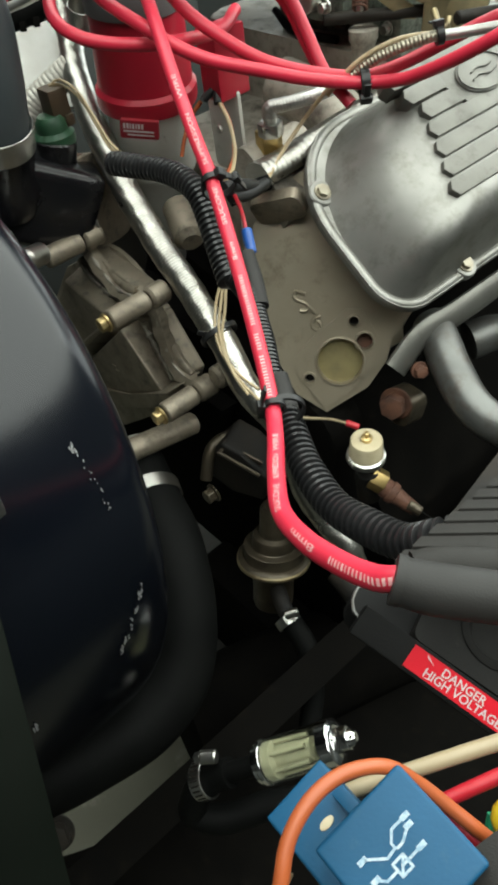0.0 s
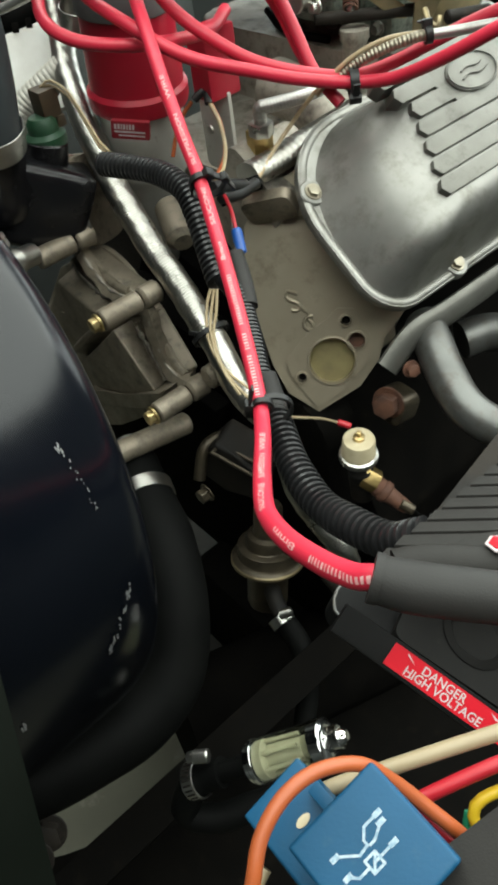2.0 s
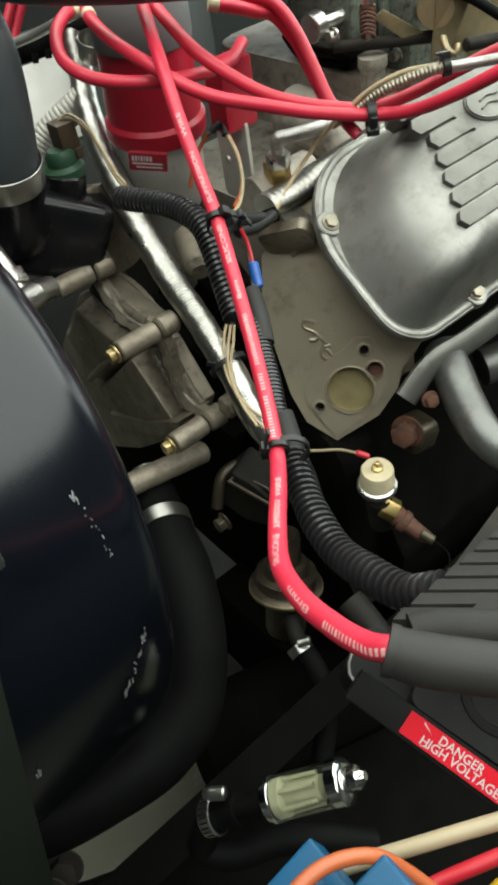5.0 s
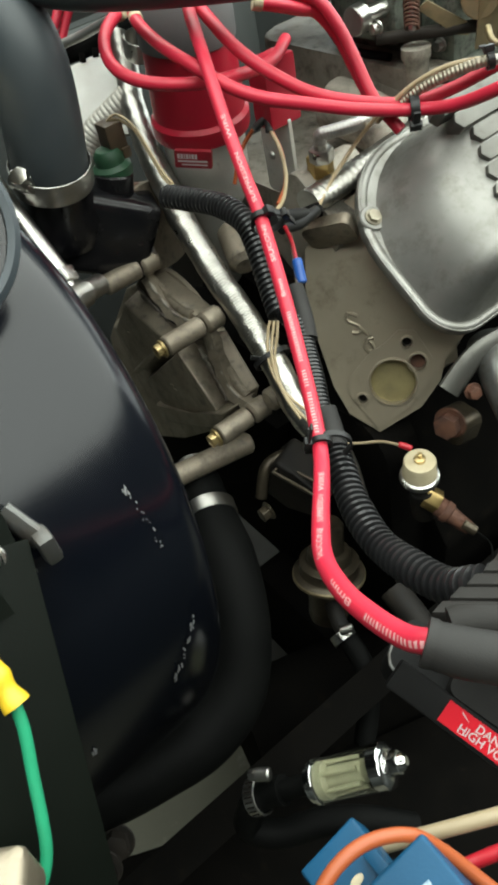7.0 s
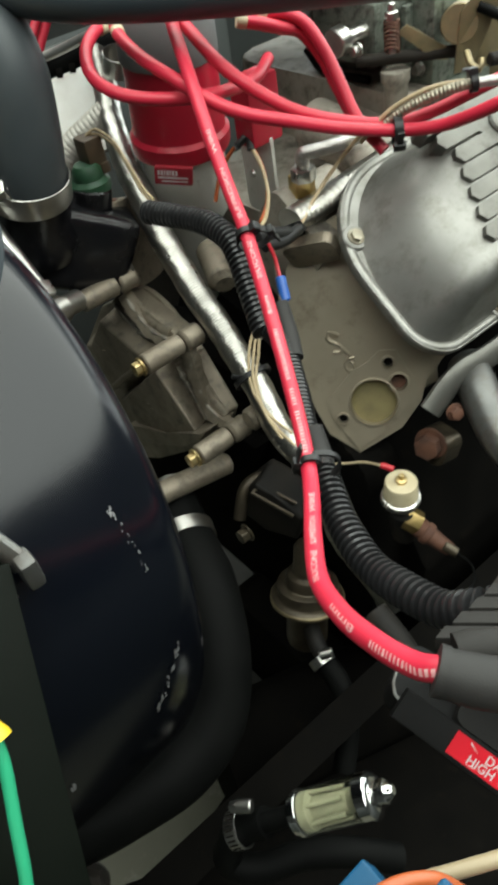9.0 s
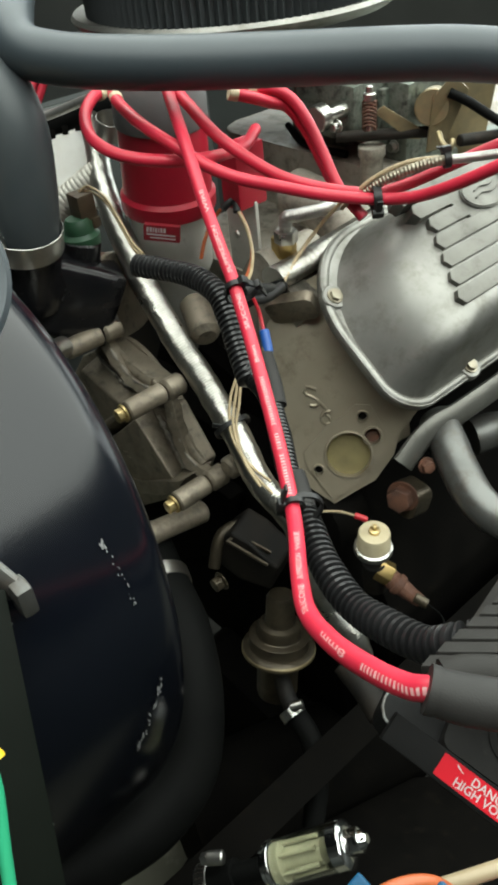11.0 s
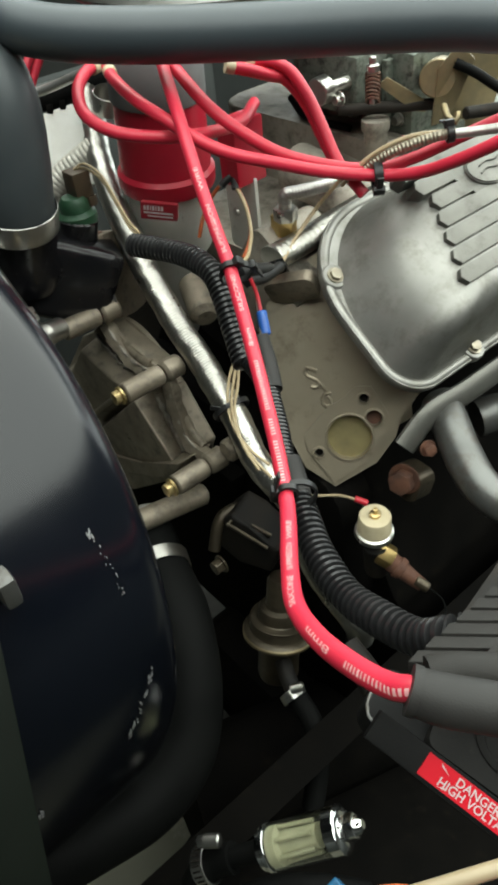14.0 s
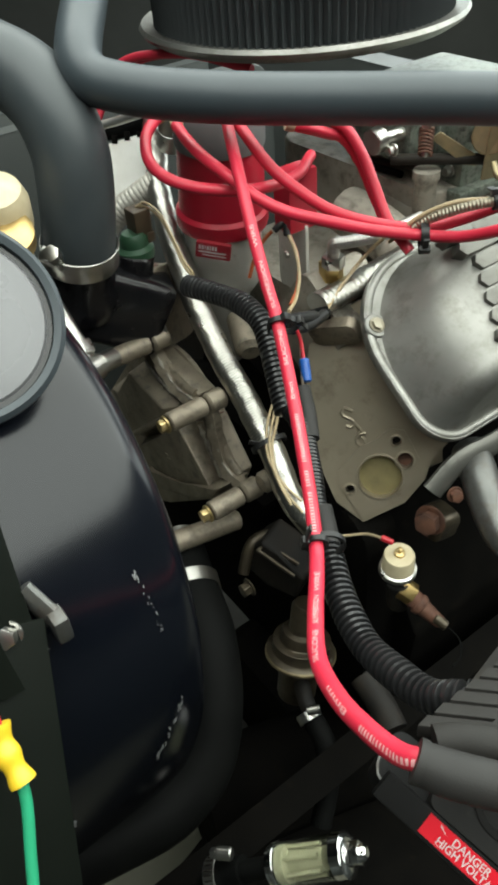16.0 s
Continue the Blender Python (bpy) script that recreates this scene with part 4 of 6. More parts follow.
part("tube", bar([(-0.2479, 0.6094, 1.259), (-0.214, 0.6051, 1.2467), (-0.191, 0.5946, 1.2294), (-0.1778, 0.5878, 1.203), (-0.1758, 0.5869, 1.1702), (-0.1777, 0.589, 1.142), (-0.1811, 0.5952, 1.1187)], 0.0285, 32, 0.005), hazy_hose_rubber, upper)
part("clamp", ring_band((-0.1801, 0.5934, 1.1258), Vector((-0.1811, 0.5952, 1.1187)) - Vector((-0.1777, 0.589, 1.142)), 0.0302, 0.0175), steel, upper, "broad steel hose clamp")
part("clamp_screw", joined(drum((-0.2003, 0.5713, 1.1291), (-0.1817, 0.5636, 1.1284), 0.0075), plate(along((-0.1886, 0.5638, 1.1301), (0, -0.7, 0.6)), hexagon(0.007), 0, 0.012, 0.001)), steel, upper)

thermo = thing("thermostat_housing", (-0.1748, 0.6278, 1.0778), "glossy black thermostat housing with bolts", "thermostat housing")
part("neck", turned((-0.1939, 0.6193, 1.0719), Vector((-0.1777, 0.5961, 1.1269)) - Vector((-0.1939, 0.6193, 1.0719)), [(0.034, 0.0), (0.034, 0.02), (0.028, 0.03), (0.027, 0.06)], 32), black_paint, thermo)
part("body", box(axes_at((-0.1729, 0.637, 1.0648), Vector((-0.1336, 0.6573, 1.0413)) - Vector((-0.2115, 0.6186, 1.0749)), U), 0.098, 0.07, 0.06, 0.012, 4), black_paint, thermo)
part("sensor_boss", drum((-0.1555, 0.6434, 1.0608), (-0.1495, 0.6451, 1.1083), 0.0165, 0.003), black_paint, thermo)
part("flange", plate(along((-0.1326, 0.6607, 1.0528), Vector((0.75, -0.35, 0.1))), oval(0, 0, 0.052, 0.036, 28), -0.014, 0.0, 0.003), rusty, thermo, "rust-stained flange edge")
part("gasket", plate(along((-0.1286, 0.6679, 1.0496), Vector((0.75, -0.35, 0.1))), oval(0, 0, 0.054, 0.038, 28), -0.004, 0.004, 0.001), pump_alloy, thermo)
part("bolt", bolt_head(bmesh.new(), (-0.1263, 0.6387, 1.0412), A, 0.011, True, 0.007), steel, thermo)

sensor = thing("temperature_sensor", (-0.1498, 0.6495, 1.1136), "green sensor with a brown connector and thin leads", "sensor")
part("base", turned((-0.1502, 0.6464, 1.1069), U, [(0.015, -0.006), (0.0165, -0.002), (0.0165, 0.004), (0.0125, 0.007), (0.012, 0.014), (0.009, 0.018)], 20), green_plastic, sensor)
part("plug", box(axes_at((-0.148, 0.6521, 1.1319), B, U), 0.018, 0.024, 0.016, 0.002), brown_plastic, sensor)
part("side_lug", box(axes_at((-0.1388, 0.6518, 1.1202), B, U), 0.008, 0.009, 0.008, 0.002), brown_plastic, sensor)
for off in (0, 6):
    part("lead", bar([(-0.1477, 0.6504, 1.1454), (-0.1415, 0.6517, 1.1487), (-0.1262, 0.6419, 1.1432), (-0.1129, 0.6281, 1.1304), (-0.0995, 0.6117, 1.1175), (-0.0886, 0.5955, 1.1149)] if off == 0 else
         [(-0.1501, 0.6516, 1.1442), (-0.1398, 0.6514, 1.1449), (-0.1245, 0.6408, 1.1384), (-0.1112, 0.6257, 1.1256), (-0.0988, 0.6097, 1.1135), (-0.0877, 0.5938, 1.1125)], 0.0011, 8), tan_wire, sensor)

# silver sleeved pipes
sleeve = thing("sleeved_heater_pipe", (-0.0604, 0.6139, 1.0315), "long heater pipe in a wrinkled silver reflective sleeve", "pipe")
sleeve_line = [(-0.1847, 0.8414, 1.1759), (-0.1651, 0.7799, 1.1549), (-0.1514, 0.7368, 1.1329), (-0.1339, 0.6989, 1.1092), (-0.1062, 0.6519, 1.0814), (-0.0774, 0.6149, 1.0499), (-0.0428, 0.5779, 1.0179), (-0.0131, 0.546, 0.9894), (0.0095, 0.5191, 0.9612), (0.0412, 0.5090, 0.9235), (0.0562, 0.5037, 0.8745), (0.0736, 0.5016, 0.8440), (0.0955, 0.4909, 0.8180), (0.104, 0.4948, 0.7950)]


def wrinkled(s, a):
    return 0.0109 + 0.00026 * (0.6 + max(0.0, math.sin(s * 38 + 1.2 * math.sin(a)))) * math.sin(s * 2750 + 1.6 * math.sin(a) + 2 * math.sin(s * 90)) + 0.0003 * math.sin(s * 330 + 3 * a) * math.sin(s * 47 + 2 * a) + 0.0003 * math.sin(s * 95 + a)


part("sleeve", bar(sleeve_line, wrinkled, 28, 0.0006), foil, sleeve, sharp=80)
part("branch", bar([(-0.1565, 0.745, 1.1355), (-0.1737, 0.7399, 1.1229), (-0.1937, 0.7335, 1.1058), (-0.2065, 0.7231, 1.0848), (-0.2089, 0.7089, 1.0647)], lambda s, a: 0.0125 + 0.0004 * math.sin(s * 1400), 20, 0.0015), pale_sleeve, sleeve, "pale woven sleeve on the branch")
for k, pts in enumerate(([(-0.0107, 0.564, 1.0377), (-0.0128, 0.553, 1.0199), (-0.0137, 0.538, 1.0017), (-0.0067, 0.5218, 0.9847), (0.0059, 0.5101, 0.9726), (0.0201, 0.4991, 0.9644)],
                         [(-0.0123, 0.5621, 1.034), (-0.017, 0.5509, 1.0161), (-0.0163, 0.5373, 0.9996), (-0.0095, 0.5252, 0.9874), (0.0035, 0.5148, 0.9769), (0.0181, 0.5049, 0.9716)],
                         [(-0.0096, 0.5595, 1.0307), (-0.0099, 0.5477, 1.0133), (-0.011, 0.5354, 0.9984), (-0.003, 0.5171, 0.9803), (0.0105, 0.5033, 0.9672)])):
    part("strapped_lead", bar(pts, 0.0012, 8), tan_wire, sleeve, "thin tan lead strapped to the sleeve")
part("tie", ring_band((-0.015, 0.549, 0.9916), Vector((0.0095, 0.5191, 0.9612)) - Vector((-0.0428, 0.5779, 1.0179)), 0.0142, 0.0048, 0.0014), black_plastic, sleeve, "black cable tie")
part("tie_tail", box(axes_at((-0.0226, 0.539, 0.9974), (1, 0.2, -0.25), U), 0.016, 0.004, 0.0016, 0.0005), black_plastic, sleeve)

side_sleeve = thing("sleeved_cross_pipe", (0.0422, 0.6381, 1.0995), "short pipe in a bright silver sleeve beside the valve cover", "pipe")
part("sleeve", bar([(0.0115, 0.6009, 1.0963), (0.0296, 0.6236, 1.0987), (0.055, 0.651, 1.1062), (0.0914, 0.6936, 1.1155), (0.1314, 0.7431, 1.1249)], lambda s, a: 0.0115 + 0.0005 * math.sin(s * 1100 + a), 20, 0.0015, squash=0.8), foil, side_sleeve)
part("black_end", bar([(-0.0078, 0.5784, 1.0864), (0.0063, 0.5843, 1.0923), (0.0216, 0.5889, 1.0967)], 0.0055, 14), black_rubber, side_sleeve)
part("black_end_bore", drum((0.0209, 0.5876, 1.0967), (0.0225, 0.5872, 1.0977), 0.0035), block_black, side_sleeve)
part("lead", bar([(0.0184, 0.5879, 1.0957), (0.0295, 0.6183, 1.108), (0.0455, 0.6406, 1.1259), (0.0591, 0.6323, 1.1461), (0.0684, 0.6286, 1.1565)], 0.0016, 8), tan_wire, side_sleeve)

# ---------------------------------------------------------------- distributor
dist = thing("distributor", (-0.0845, 0.7026, 1.1221), "grey distributor with a red cap base and grey tower cap", "distributor")
dm = along((-0.0845, 0.7029, 1.1225), U + B * 0.1)
part("cap_base", lathe(bmesh.new(), dm, [(0.036, -0.002), (0.0405, -0.001), (0.0415, 0.002), (0.0415, 0.012), (0.0385, 0.0155), (0.038, 0.03), (0.0365, 0.07), (0.034, 0.072)], 48), red_cap_plastic, dist, "red distributor cap base")
part("housing", lathe(bmesh.new(), dm, [(0.012, -0.16), (0.0155, -0.155), (0.0155, -0.125), (0.02, -0.115), (0.024, -0.075), (0.0335, -0.06), (0.0355, -0.055), (0.0355, -0.002), (0.03, 0.0)], 40), housing_alloy, dist)
part("tower", lathe(bmesh.new(), dm, [(0.038, 0.071), (0.0385, 0.074), (0.0375, 0.105), (0.034, 0.113), (0.02, 0.117), (0, 0.118)], 40), grey_cap_plastic, dist)
part("terminal_block", box(axes_at((-0.017, 0.6599, 1.1611), B, U), 0.022, 0.05, 0.03, 0.003), red_cap_plastic, dist)
lab = part("maker_plate", plate(axes_at((-0.0824, 0.6443, 1.115), Vector((-0.0668, 0.6475, 1.1129)) - Vector((-0.0977, 0.6475, 1.1147)), U), rounded(-0.0145, -0.0068, 0.0155, 0.0068, 0.001), -0.004, 0.0008, 0.0002), label_red, dist, "dark red maker's plate with pale print")
lf = axes_at((-0.0824, 0.6443, 1.115), Vector((-0.0668, 0.6475, 1.1129)) - Vector((-0.0977, 0.6475, 1.1147)), U)
part("plate_print", lay_on(flat_bars([(-0.012, 0.0008, 0.0018, 0.004), (-0.0094, 0.0008, 0.0018, 0.004), (-0.0068, 0.0008, 0.001, 0.004), (-0.005, 0.0008, 0.0018, 0.004), (-0.0024, 0.0008, 0.001, 0.004), (-0.0006, 0.0008, 0.0018, 0.004), (0.002, 0.0008, 0.0018, 0.004), (-0.012, -0.0018, 0.024, 0.0014), (-0.009, -0.0045, 0.021, 0.0012)]), lf, 0.0011), print_white, lab)
part("bracket_plate", plate(axes_at((-0.0195, 0.6718, 1.114), B, U), rounded(-0.016, -0.04, 0.022, 0.028, 0.004), -0.003, 0.0, 0.001), housing_alloy, dist)
part("rivet", turned((-0.0212, 0.6645, 1.1101), A, [(0.0036, 0), (0.003, 0.0018), (0, 0.0025)], 14), steel, dist)
part("clip", joined(bar([(-0.0319, 0.6497, 1.1355), (-0.0268, 0.6514, 1.1403), (-0.0212, 0.6526, 1.1428)], 0.003, 10), bar([(-0.0232, 0.6509, 1.1425), (-0.0167, 0.6491, 1.1398), (-0.013, 0.6515, 1.1424), (-0.0166, 0.654, 1.1457), (-0.0224, 0.6526, 1.1444)], 0.0015, 8), bar([(-0.0215, 0.651, 1.1425), (-0.0203, 0.6446, 1.1346)], 0.0032, 10)), black_plastic, dist, "black wire terminal")
part("lead", bar([(-0.0339, 0.6512, 1.1343), (-0.0413, 0.6501, 1.1242), (-0.0462, 0.6422, 1.1119), (-0.049, 0.6366, 1.0974)], 0.0016, 8), orange_wire, dist)
part("lead", bar([(-0.0195, 0.6451, 1.1352), (-0.0114, 0.6325, 1.1255), (-0.0055, 0.6136, 1.1131), (-0.0052, 0.5879, 1.1056), (-0.0079, 0.5627, 1.1067)], 0.0015, 8), tan_wire, dist)
part("lead", bar([(-0.0179, 0.6458, 1.1343), (-0.0093, 0.6321, 1.1216), (-0.0061, 0.6096, 1.1083), (-0.0082, 0.5751, 1.1061)], 0.0013, 8), orange_wire, dist)

# red ignition wires
coil_line = [(-0.0698, 0.624, 1.2279), (-0.0633, 0.6035, 1.2205), (-0.0498, 0.5678, 1.2028), (-0.0348, 0.5343, 1.1777), (-0.0203, 0.5089, 1.1519), (-0.0091, 0.4893, 1.1332), (0.0089, 0.4441, 1.1013), (0.0247, 0.3982, 1.0722), (0.0327, 0.3664, 1.0582), (0.0353, 0.3402, 1.0588), (0.0368, 0.3029, 1.0674), (0.0398, 0.2683, 1.0795), (0.0486, 0.2382, 1.0952), (0.0604, 0.2172, 1.1067), (0.0702, 0.2048, 1.1146), (0.0778, 0.1994, 1.1203), (0.0917, 0.1954, 1.1215)]
WR = 0.0043
coil_wire = thing("coil_wire", coil_line[5], "bright red silicone ignition wire with pale print", "ignition wire", "ignition wires")
part("jacket", bar(coil_line, WR, 20, 0.0025), red_silicone, coil_wire)
plug_lines = [
    [(-0.1212, 0.658, 1.2195), (-0.1268, 0.6382, 1.2177), (-0.1283, 0.6142, 1.2093), (-0.1185, 0.5912, 1.1981), (-0.0966, 0.5786, 1.1905), (-0.0652, 0.5775, 1.1881), (-0.0359, 0.5923, 1.1879), (-0.015, 0.6297, 1.1877), (-0.0081, 0.6701, 1.1929)],
    [(-0.1129, 0.6408, 1.2204), (-0.1042, 0.6204, 1.2164), (-0.0849, 0.5954, 1.2086), (-0.0606, 0.5761, 1.1999), (-0.0382, 0.5638, 1.1908), (-0.0152, 0.5598, 1.1832), (0.0149, 0.5685, 1.1758), (0.0463, 0.5827, 1.1674), (0.0812, 0.5967, 1.162), (0.1094, 0.586, 1.1673), (0.1314, 0.5665, 1.1813), (0.1548, 0.5495, 1.1989), (0.1837, 0.5356, 1.2206)],
    [(-0.0668, 0.6353, 1.2263), (-0.0542, 0.6161, 1.2187), (-0.0319, 0.5935, 1.2034), (-0.0076, 0.5842, 1.1897), (0.0182, 0.5844, 1.1774), (0.0504, 0.5944, 1.1682), (0.0838, 0.6076, 1.1635), (0.1099, 0.6125, 1.1703), (0.1378, 0.6116, 1.1845), (0.166, 0.6056, 1.2001), (0.2005, 0.5943, 1.2162)],
    [(-0.0161, 0.6375, 1.2256), (0.0019, 0.6447, 1.2258), (0.0185, 0.6452, 1.2198), (0.0327, 0.6378, 1.2044), (0.0447, 0.6257, 1.1858), (0.058, 0.6118, 1.1646), (0.0769, 0.6008, 1.1472)],
    [(-0.0235, 0.6299, 1.224), (-0.0076, 0.6346, 1.2207), (0.0050, 0.6430, 1.2165), (0.0165, 0.6490, 1.2130), (0.0310, 0.6460, 1.1985), (0.0435, 0.6345, 1.1800), (0.0570, 0.6200, 1.1600)],
    [(-0.2514, 0.8075, 1.1557), (-0.2403, 0.8199, 1.1817), (-0.2281, 0.8321, 1.2074), (-0.202, 0.822, 1.226), (-0.1703, 0.8059, 1.2354), (-0.125, 0.7876, 1.2405), (-0.0718, 0.763, 1.2358)],
    [(-0.2399, 0.8167, 1.1594), (-0.2304, 0.8291, 1.1855), (-0.216, 0.836, 1.2121), (-0.1864, 0.8246, 1.2285), (-0.1451, 0.8105, 1.2401)],
]
for k, line in enumerate(plug_lines):
    w = thing("spark_plug_wire", line[len(line) // 2], "red silicone spark plug wire", "ignition wire", "ignition wires")
    part("jacket", bar(line, WR, 16, 0.004), red_silicone, w)
    if k in (0, 1, 3, 4):
        p, q = Vector(line[0]), Vector(line[1])
        d = (q - p).normalized()
        p = p + (q - p) * (0.55 if k < 2 else 0.3 if k == 3 else 0.05)
        part("collar", drum(p - d * 0.0035, p + d * 0.0035, WR + 0.0006, 0.0004), sender_plastic, w, "cream collar at the cap end")

def bar_word(count):
    widths = [0.0014, 0.0012, 0.0016, 0.0012, 0.0014, 0.0012, 0.0015, 0.0013, 0.0014]
    rows, x = [], 0.0
    for k in range(count * 2):
        w = widths[k % 9]
        rows.append((x, 0.0, w * 0.62, 0.0025))
        x += w + 0.0004
    return flat_bars(rows)


printed = (
    (bar_word(8), (0.0746, 0.1993, 1.1211), (0.0556, 0.2171, 1.1119)),
    (written("8mm", 0.0038), (0.051, 0.2258, 1.1066), (0.0448, 0.2417, 1.0972)),
    (written("SILICONE", 0.0038), (0.041, 0.2617, 1.0861), (0.0374, 0.2878, 1.0749)),
    (written("SUPPRESSION", 0.0038), (0.037, 0.2916, 1.0736), (0.0357, 0.3169, 1.066)),
    (written("WIRE", 0.0038), (0.0356, 0.3207, 1.0648), (0.0348, 0.3377, 1.0607)),
    (bar_word(7), (0.032, 0.373, 1.0591), (0.0267, 0.3993, 1.0631)),
    (bar_word(3), (0.026, 0.4016, 1.0661), (0.0236, 0.411, 1.0713)),
    (bar_word(10), (0.0224, 0.4155, 1.0737), (0.0147, 0.4419, 1.0922)),
    (written("8mm", 0.0038), (0.0122, 0.451, 1.0955), (0.0093, 0.4599, 1.1019)),
    (written("SILICONE", 0.0038), (0.0057, 0.4695, 1.1091), (-0.0019, 0.4879, 1.1258)),
    (written("SUPPRESSION", 0.0038), (-0.0111, 0.4991, 1.1369), (-0.0237, 0.5219, 1.1577)),
    (written("WIRE", 0.0038), (-0.0276, 0.5308, 1.164), (-0.0326, 0.5416, 1.1729)),
)
for bm, p, q in printed:
    part("print", wrap_on(bm, coil_line, p, q, WR), print_pale_red, coil_wire, "pale print on the wire")


def cable_tie(p, axis, radius, width=0.004, twist=(0, 0, 1), label="black nylon cable tie round the wires"):
    t = thing("cable_tie", p, label, "cable tie", "cable ties")
    ax = Vector(axis).normalized()
    side = Vector(twist) - Vector(twist).dot(ax) * ax
    side.normalize()
    part("band", ring_band(p, axis, radius, width, 0.0013), black_plastic, t)
    part("lock", box(axes_at(Vector(p) + side * (radius + 0.002), ax, side.cross(ax)), width * 1.3, 0.0066, 0.0045, 0.0008), black_plastic, t)
    part("tail", box(axes_at(Vector(p) + side * (radius + 0.002) + side.cross(ax) * 0.008, side.cross(ax), ax), 0.014, 0.0045, 0.0014, 0.0004), black_plastic, t)


cable_tie((-0.0092, 0.4897, 1.1338), Vector(coil_line[6]) - Vector(coil_line[4]), 0.0052, twist=(0.6, -0.3, 0.4))
cable_tie((-0.0057, 0.4955, 1.1278), Vector(coil_line[6]) - Vector(coil_line[4]), 0.0098, twist=(0.8, -0.1, 0.3))
cable_tie((0.0335, 0.3666, 1.0587), Vector(coil_line[9]) - Vector(coil_line[7]), 0.0052, twist=(-0.8, -0.2, 0.1))
cable_tie((0.0387, 0.3733, 1.0521), Vector(coil_line[9]) - Vector(coil_line[7]), 0.0105, twist=(-0.9, 0.2, 0.1))
cable_tie((0.0845, 0.6007, 1.1606), (1, 0.1, 0.1), 0.0098, 0.0065, twist=(0.2, -0.7, -0.6))
cable_tie((0.1299, 0.5974, 1.191), (1, 0.2, 0.2), 0.0048, 0.005, twist=(0.0, 0.1, 0.8))

# ribbed conduit
conduit = thing("wiring_conduit", (0.0304, 0.4054, 1.0545), "black ribbed split wiring conduit", "conduit")
part("upper_run", corrugated([(-0.0901, 0.5801, 1.111), (-0.0648, 0.5648, 1.114), (-0.0426, 0.5484, 1.1159), (-0.0251, 0.5282, 1.1135), (-0.0151, 0.511, 1.1044), (-0.0064, 0.4906, 1.0901), (0.0029, 0.4703, 1.0772)], 0.0086), conduit_plastic, conduit)
part("middle_run", corrugated([(0.0008, 0.4756, 1.0822), (0.0141, 0.4602, 1.0751), (0.0229, 0.4367, 1.0616), (0.0295, 0.4137, 1.0489), (0.0347, 0.4005, 1.0403)], 0.0072, 0.0026, 0.0009), conduit_plastic, conduit)
part("tape_wrap", bar([(0.0101, 0.4801, 1.0916), (0.0165, 0.4666, 1.0795), (0.0208, 0.4516, 1.0704)], 0.0066, 14), boot_grey, conduit, "grey tape wrap")
part("tape_wrap", bar([(0.0319, 0.4101, 1.0475), (0.0363, 0.3998, 1.0409), (0.0411, 0.386, 1.0332)], 0.0086, 14), boot_grey, conduit, "grey tape wrap")
part("lower_run", corrugated([(0.0393, 0.3905, 1.0358), (0.0447, 0.3704, 1.0362), (0.0531, 0.3421, 1.0362), (0.0653, 0.3141, 1.0391), (0.0802, 0.2905, 1.0490), (0.0938, 0.2736, 1.0582), (0.1042, 0.2654, 1.0696), (0.1158, 0.2630, 1.0759)], 0.0088, 0.0045, 0.0034), conduit_plastic, conduit)
part("blue_splice", drum((0.0083, 0.5282, 1.0871), (0.0127, 0.5176, 1.0739), 0.0037), blue_plastic, conduit, "blue crimp splice")
part("lead", bar([(0, 0.5373, 1.1067), (0.0049, 0.5352, 1.096), (0.0083, 0.5275, 1.0863)], 0.0014, 8), red_wire, conduit)
part("lead", bar([(-0.0051, 0.5405, 1.1111), (0.0028, 0.5436, 1.0984), (0.0056, 0.534, 1.0866), (0.011, 0.508, 1.0703)], 0.0014, 8), brown_plastic, conduit)
part("plug", joined(bar([(-0.0077, 0.5392, 1.1096), (0.0008, 0.5508, 1.1073), (0.0112, 0.5713, 1.0998)], 0.005, 10), bar([(-0.0023, 0.5408, 1.1033), (0.008, 0.5574, 1.099), (0.0186, 0.583, 1.0976)], 0.0042, 10)), black_plastic, conduit)

# ---------------------------------------------------------------- fuel pump
fuel = thing("fuel_pump", (0.029, 0.5158, 0.7951), "stained mechanical fuel pump with stacked round body", "fuel pump")
fm = along((0.0317, 0.5214, 0.7702), Vector((0.0309, 0.5361, 0.8588)) - Vector((0.0317, 0.5214, 0.7702)))
part("body", lathe(bmesh.new(), fm, [(0.018, -0.055), (0.0195, -0.05), (0.0195, -0.008), (0.031, -0.006), (0.0335, -0.004), (0.0335, 0.001), (0.031, 0.003), (0.0285, 0.0035), (0.0275, 0.006), (0.0275, 0.011), (0.026, 0.0135), (0.0225, 0.014), (0.0208, 0.0155), (0.0205, 0.023), (0.019, 0.026), (0.0145, 0.028), (0.0135, 0.031), (0.0133, 0.054), (0.011, 0.058), (0, 0.058)], 44), stained_metal, fuel)
part("seam_ring", lathe(bmesh.new(), fm, [(0.0332, -0.0045), (0.0346, -0.003), (0.0346, -0.0005), (0.0332, 0.001)], 44), dull_brass, fuel)
part("seam_ring", lathe(bmesh.new(), fm, [(0.0268, 0.0115), (0.0283, 0.0125), (0.0283, 0.014), (0.0268, 0.0148)], 44), stained_metal, fuel)
arm = axes_at((-0.001, 0.5318, 0.8674), Vector((0.0218, 0.5226, 0.8612)) - Vector((-0.001, 0.5318, 0.8674)), U)
part("mount", plate(arm, [(-0.026, -0.028), (0.0, -0.036), (0.03, -0.026), (0.03, 0.008), (0.0, 0.018), (-0.02, 0.022), (-0.03, 0.0)], -0.035, 0.0, 0.004, 3), block_black, fuel)
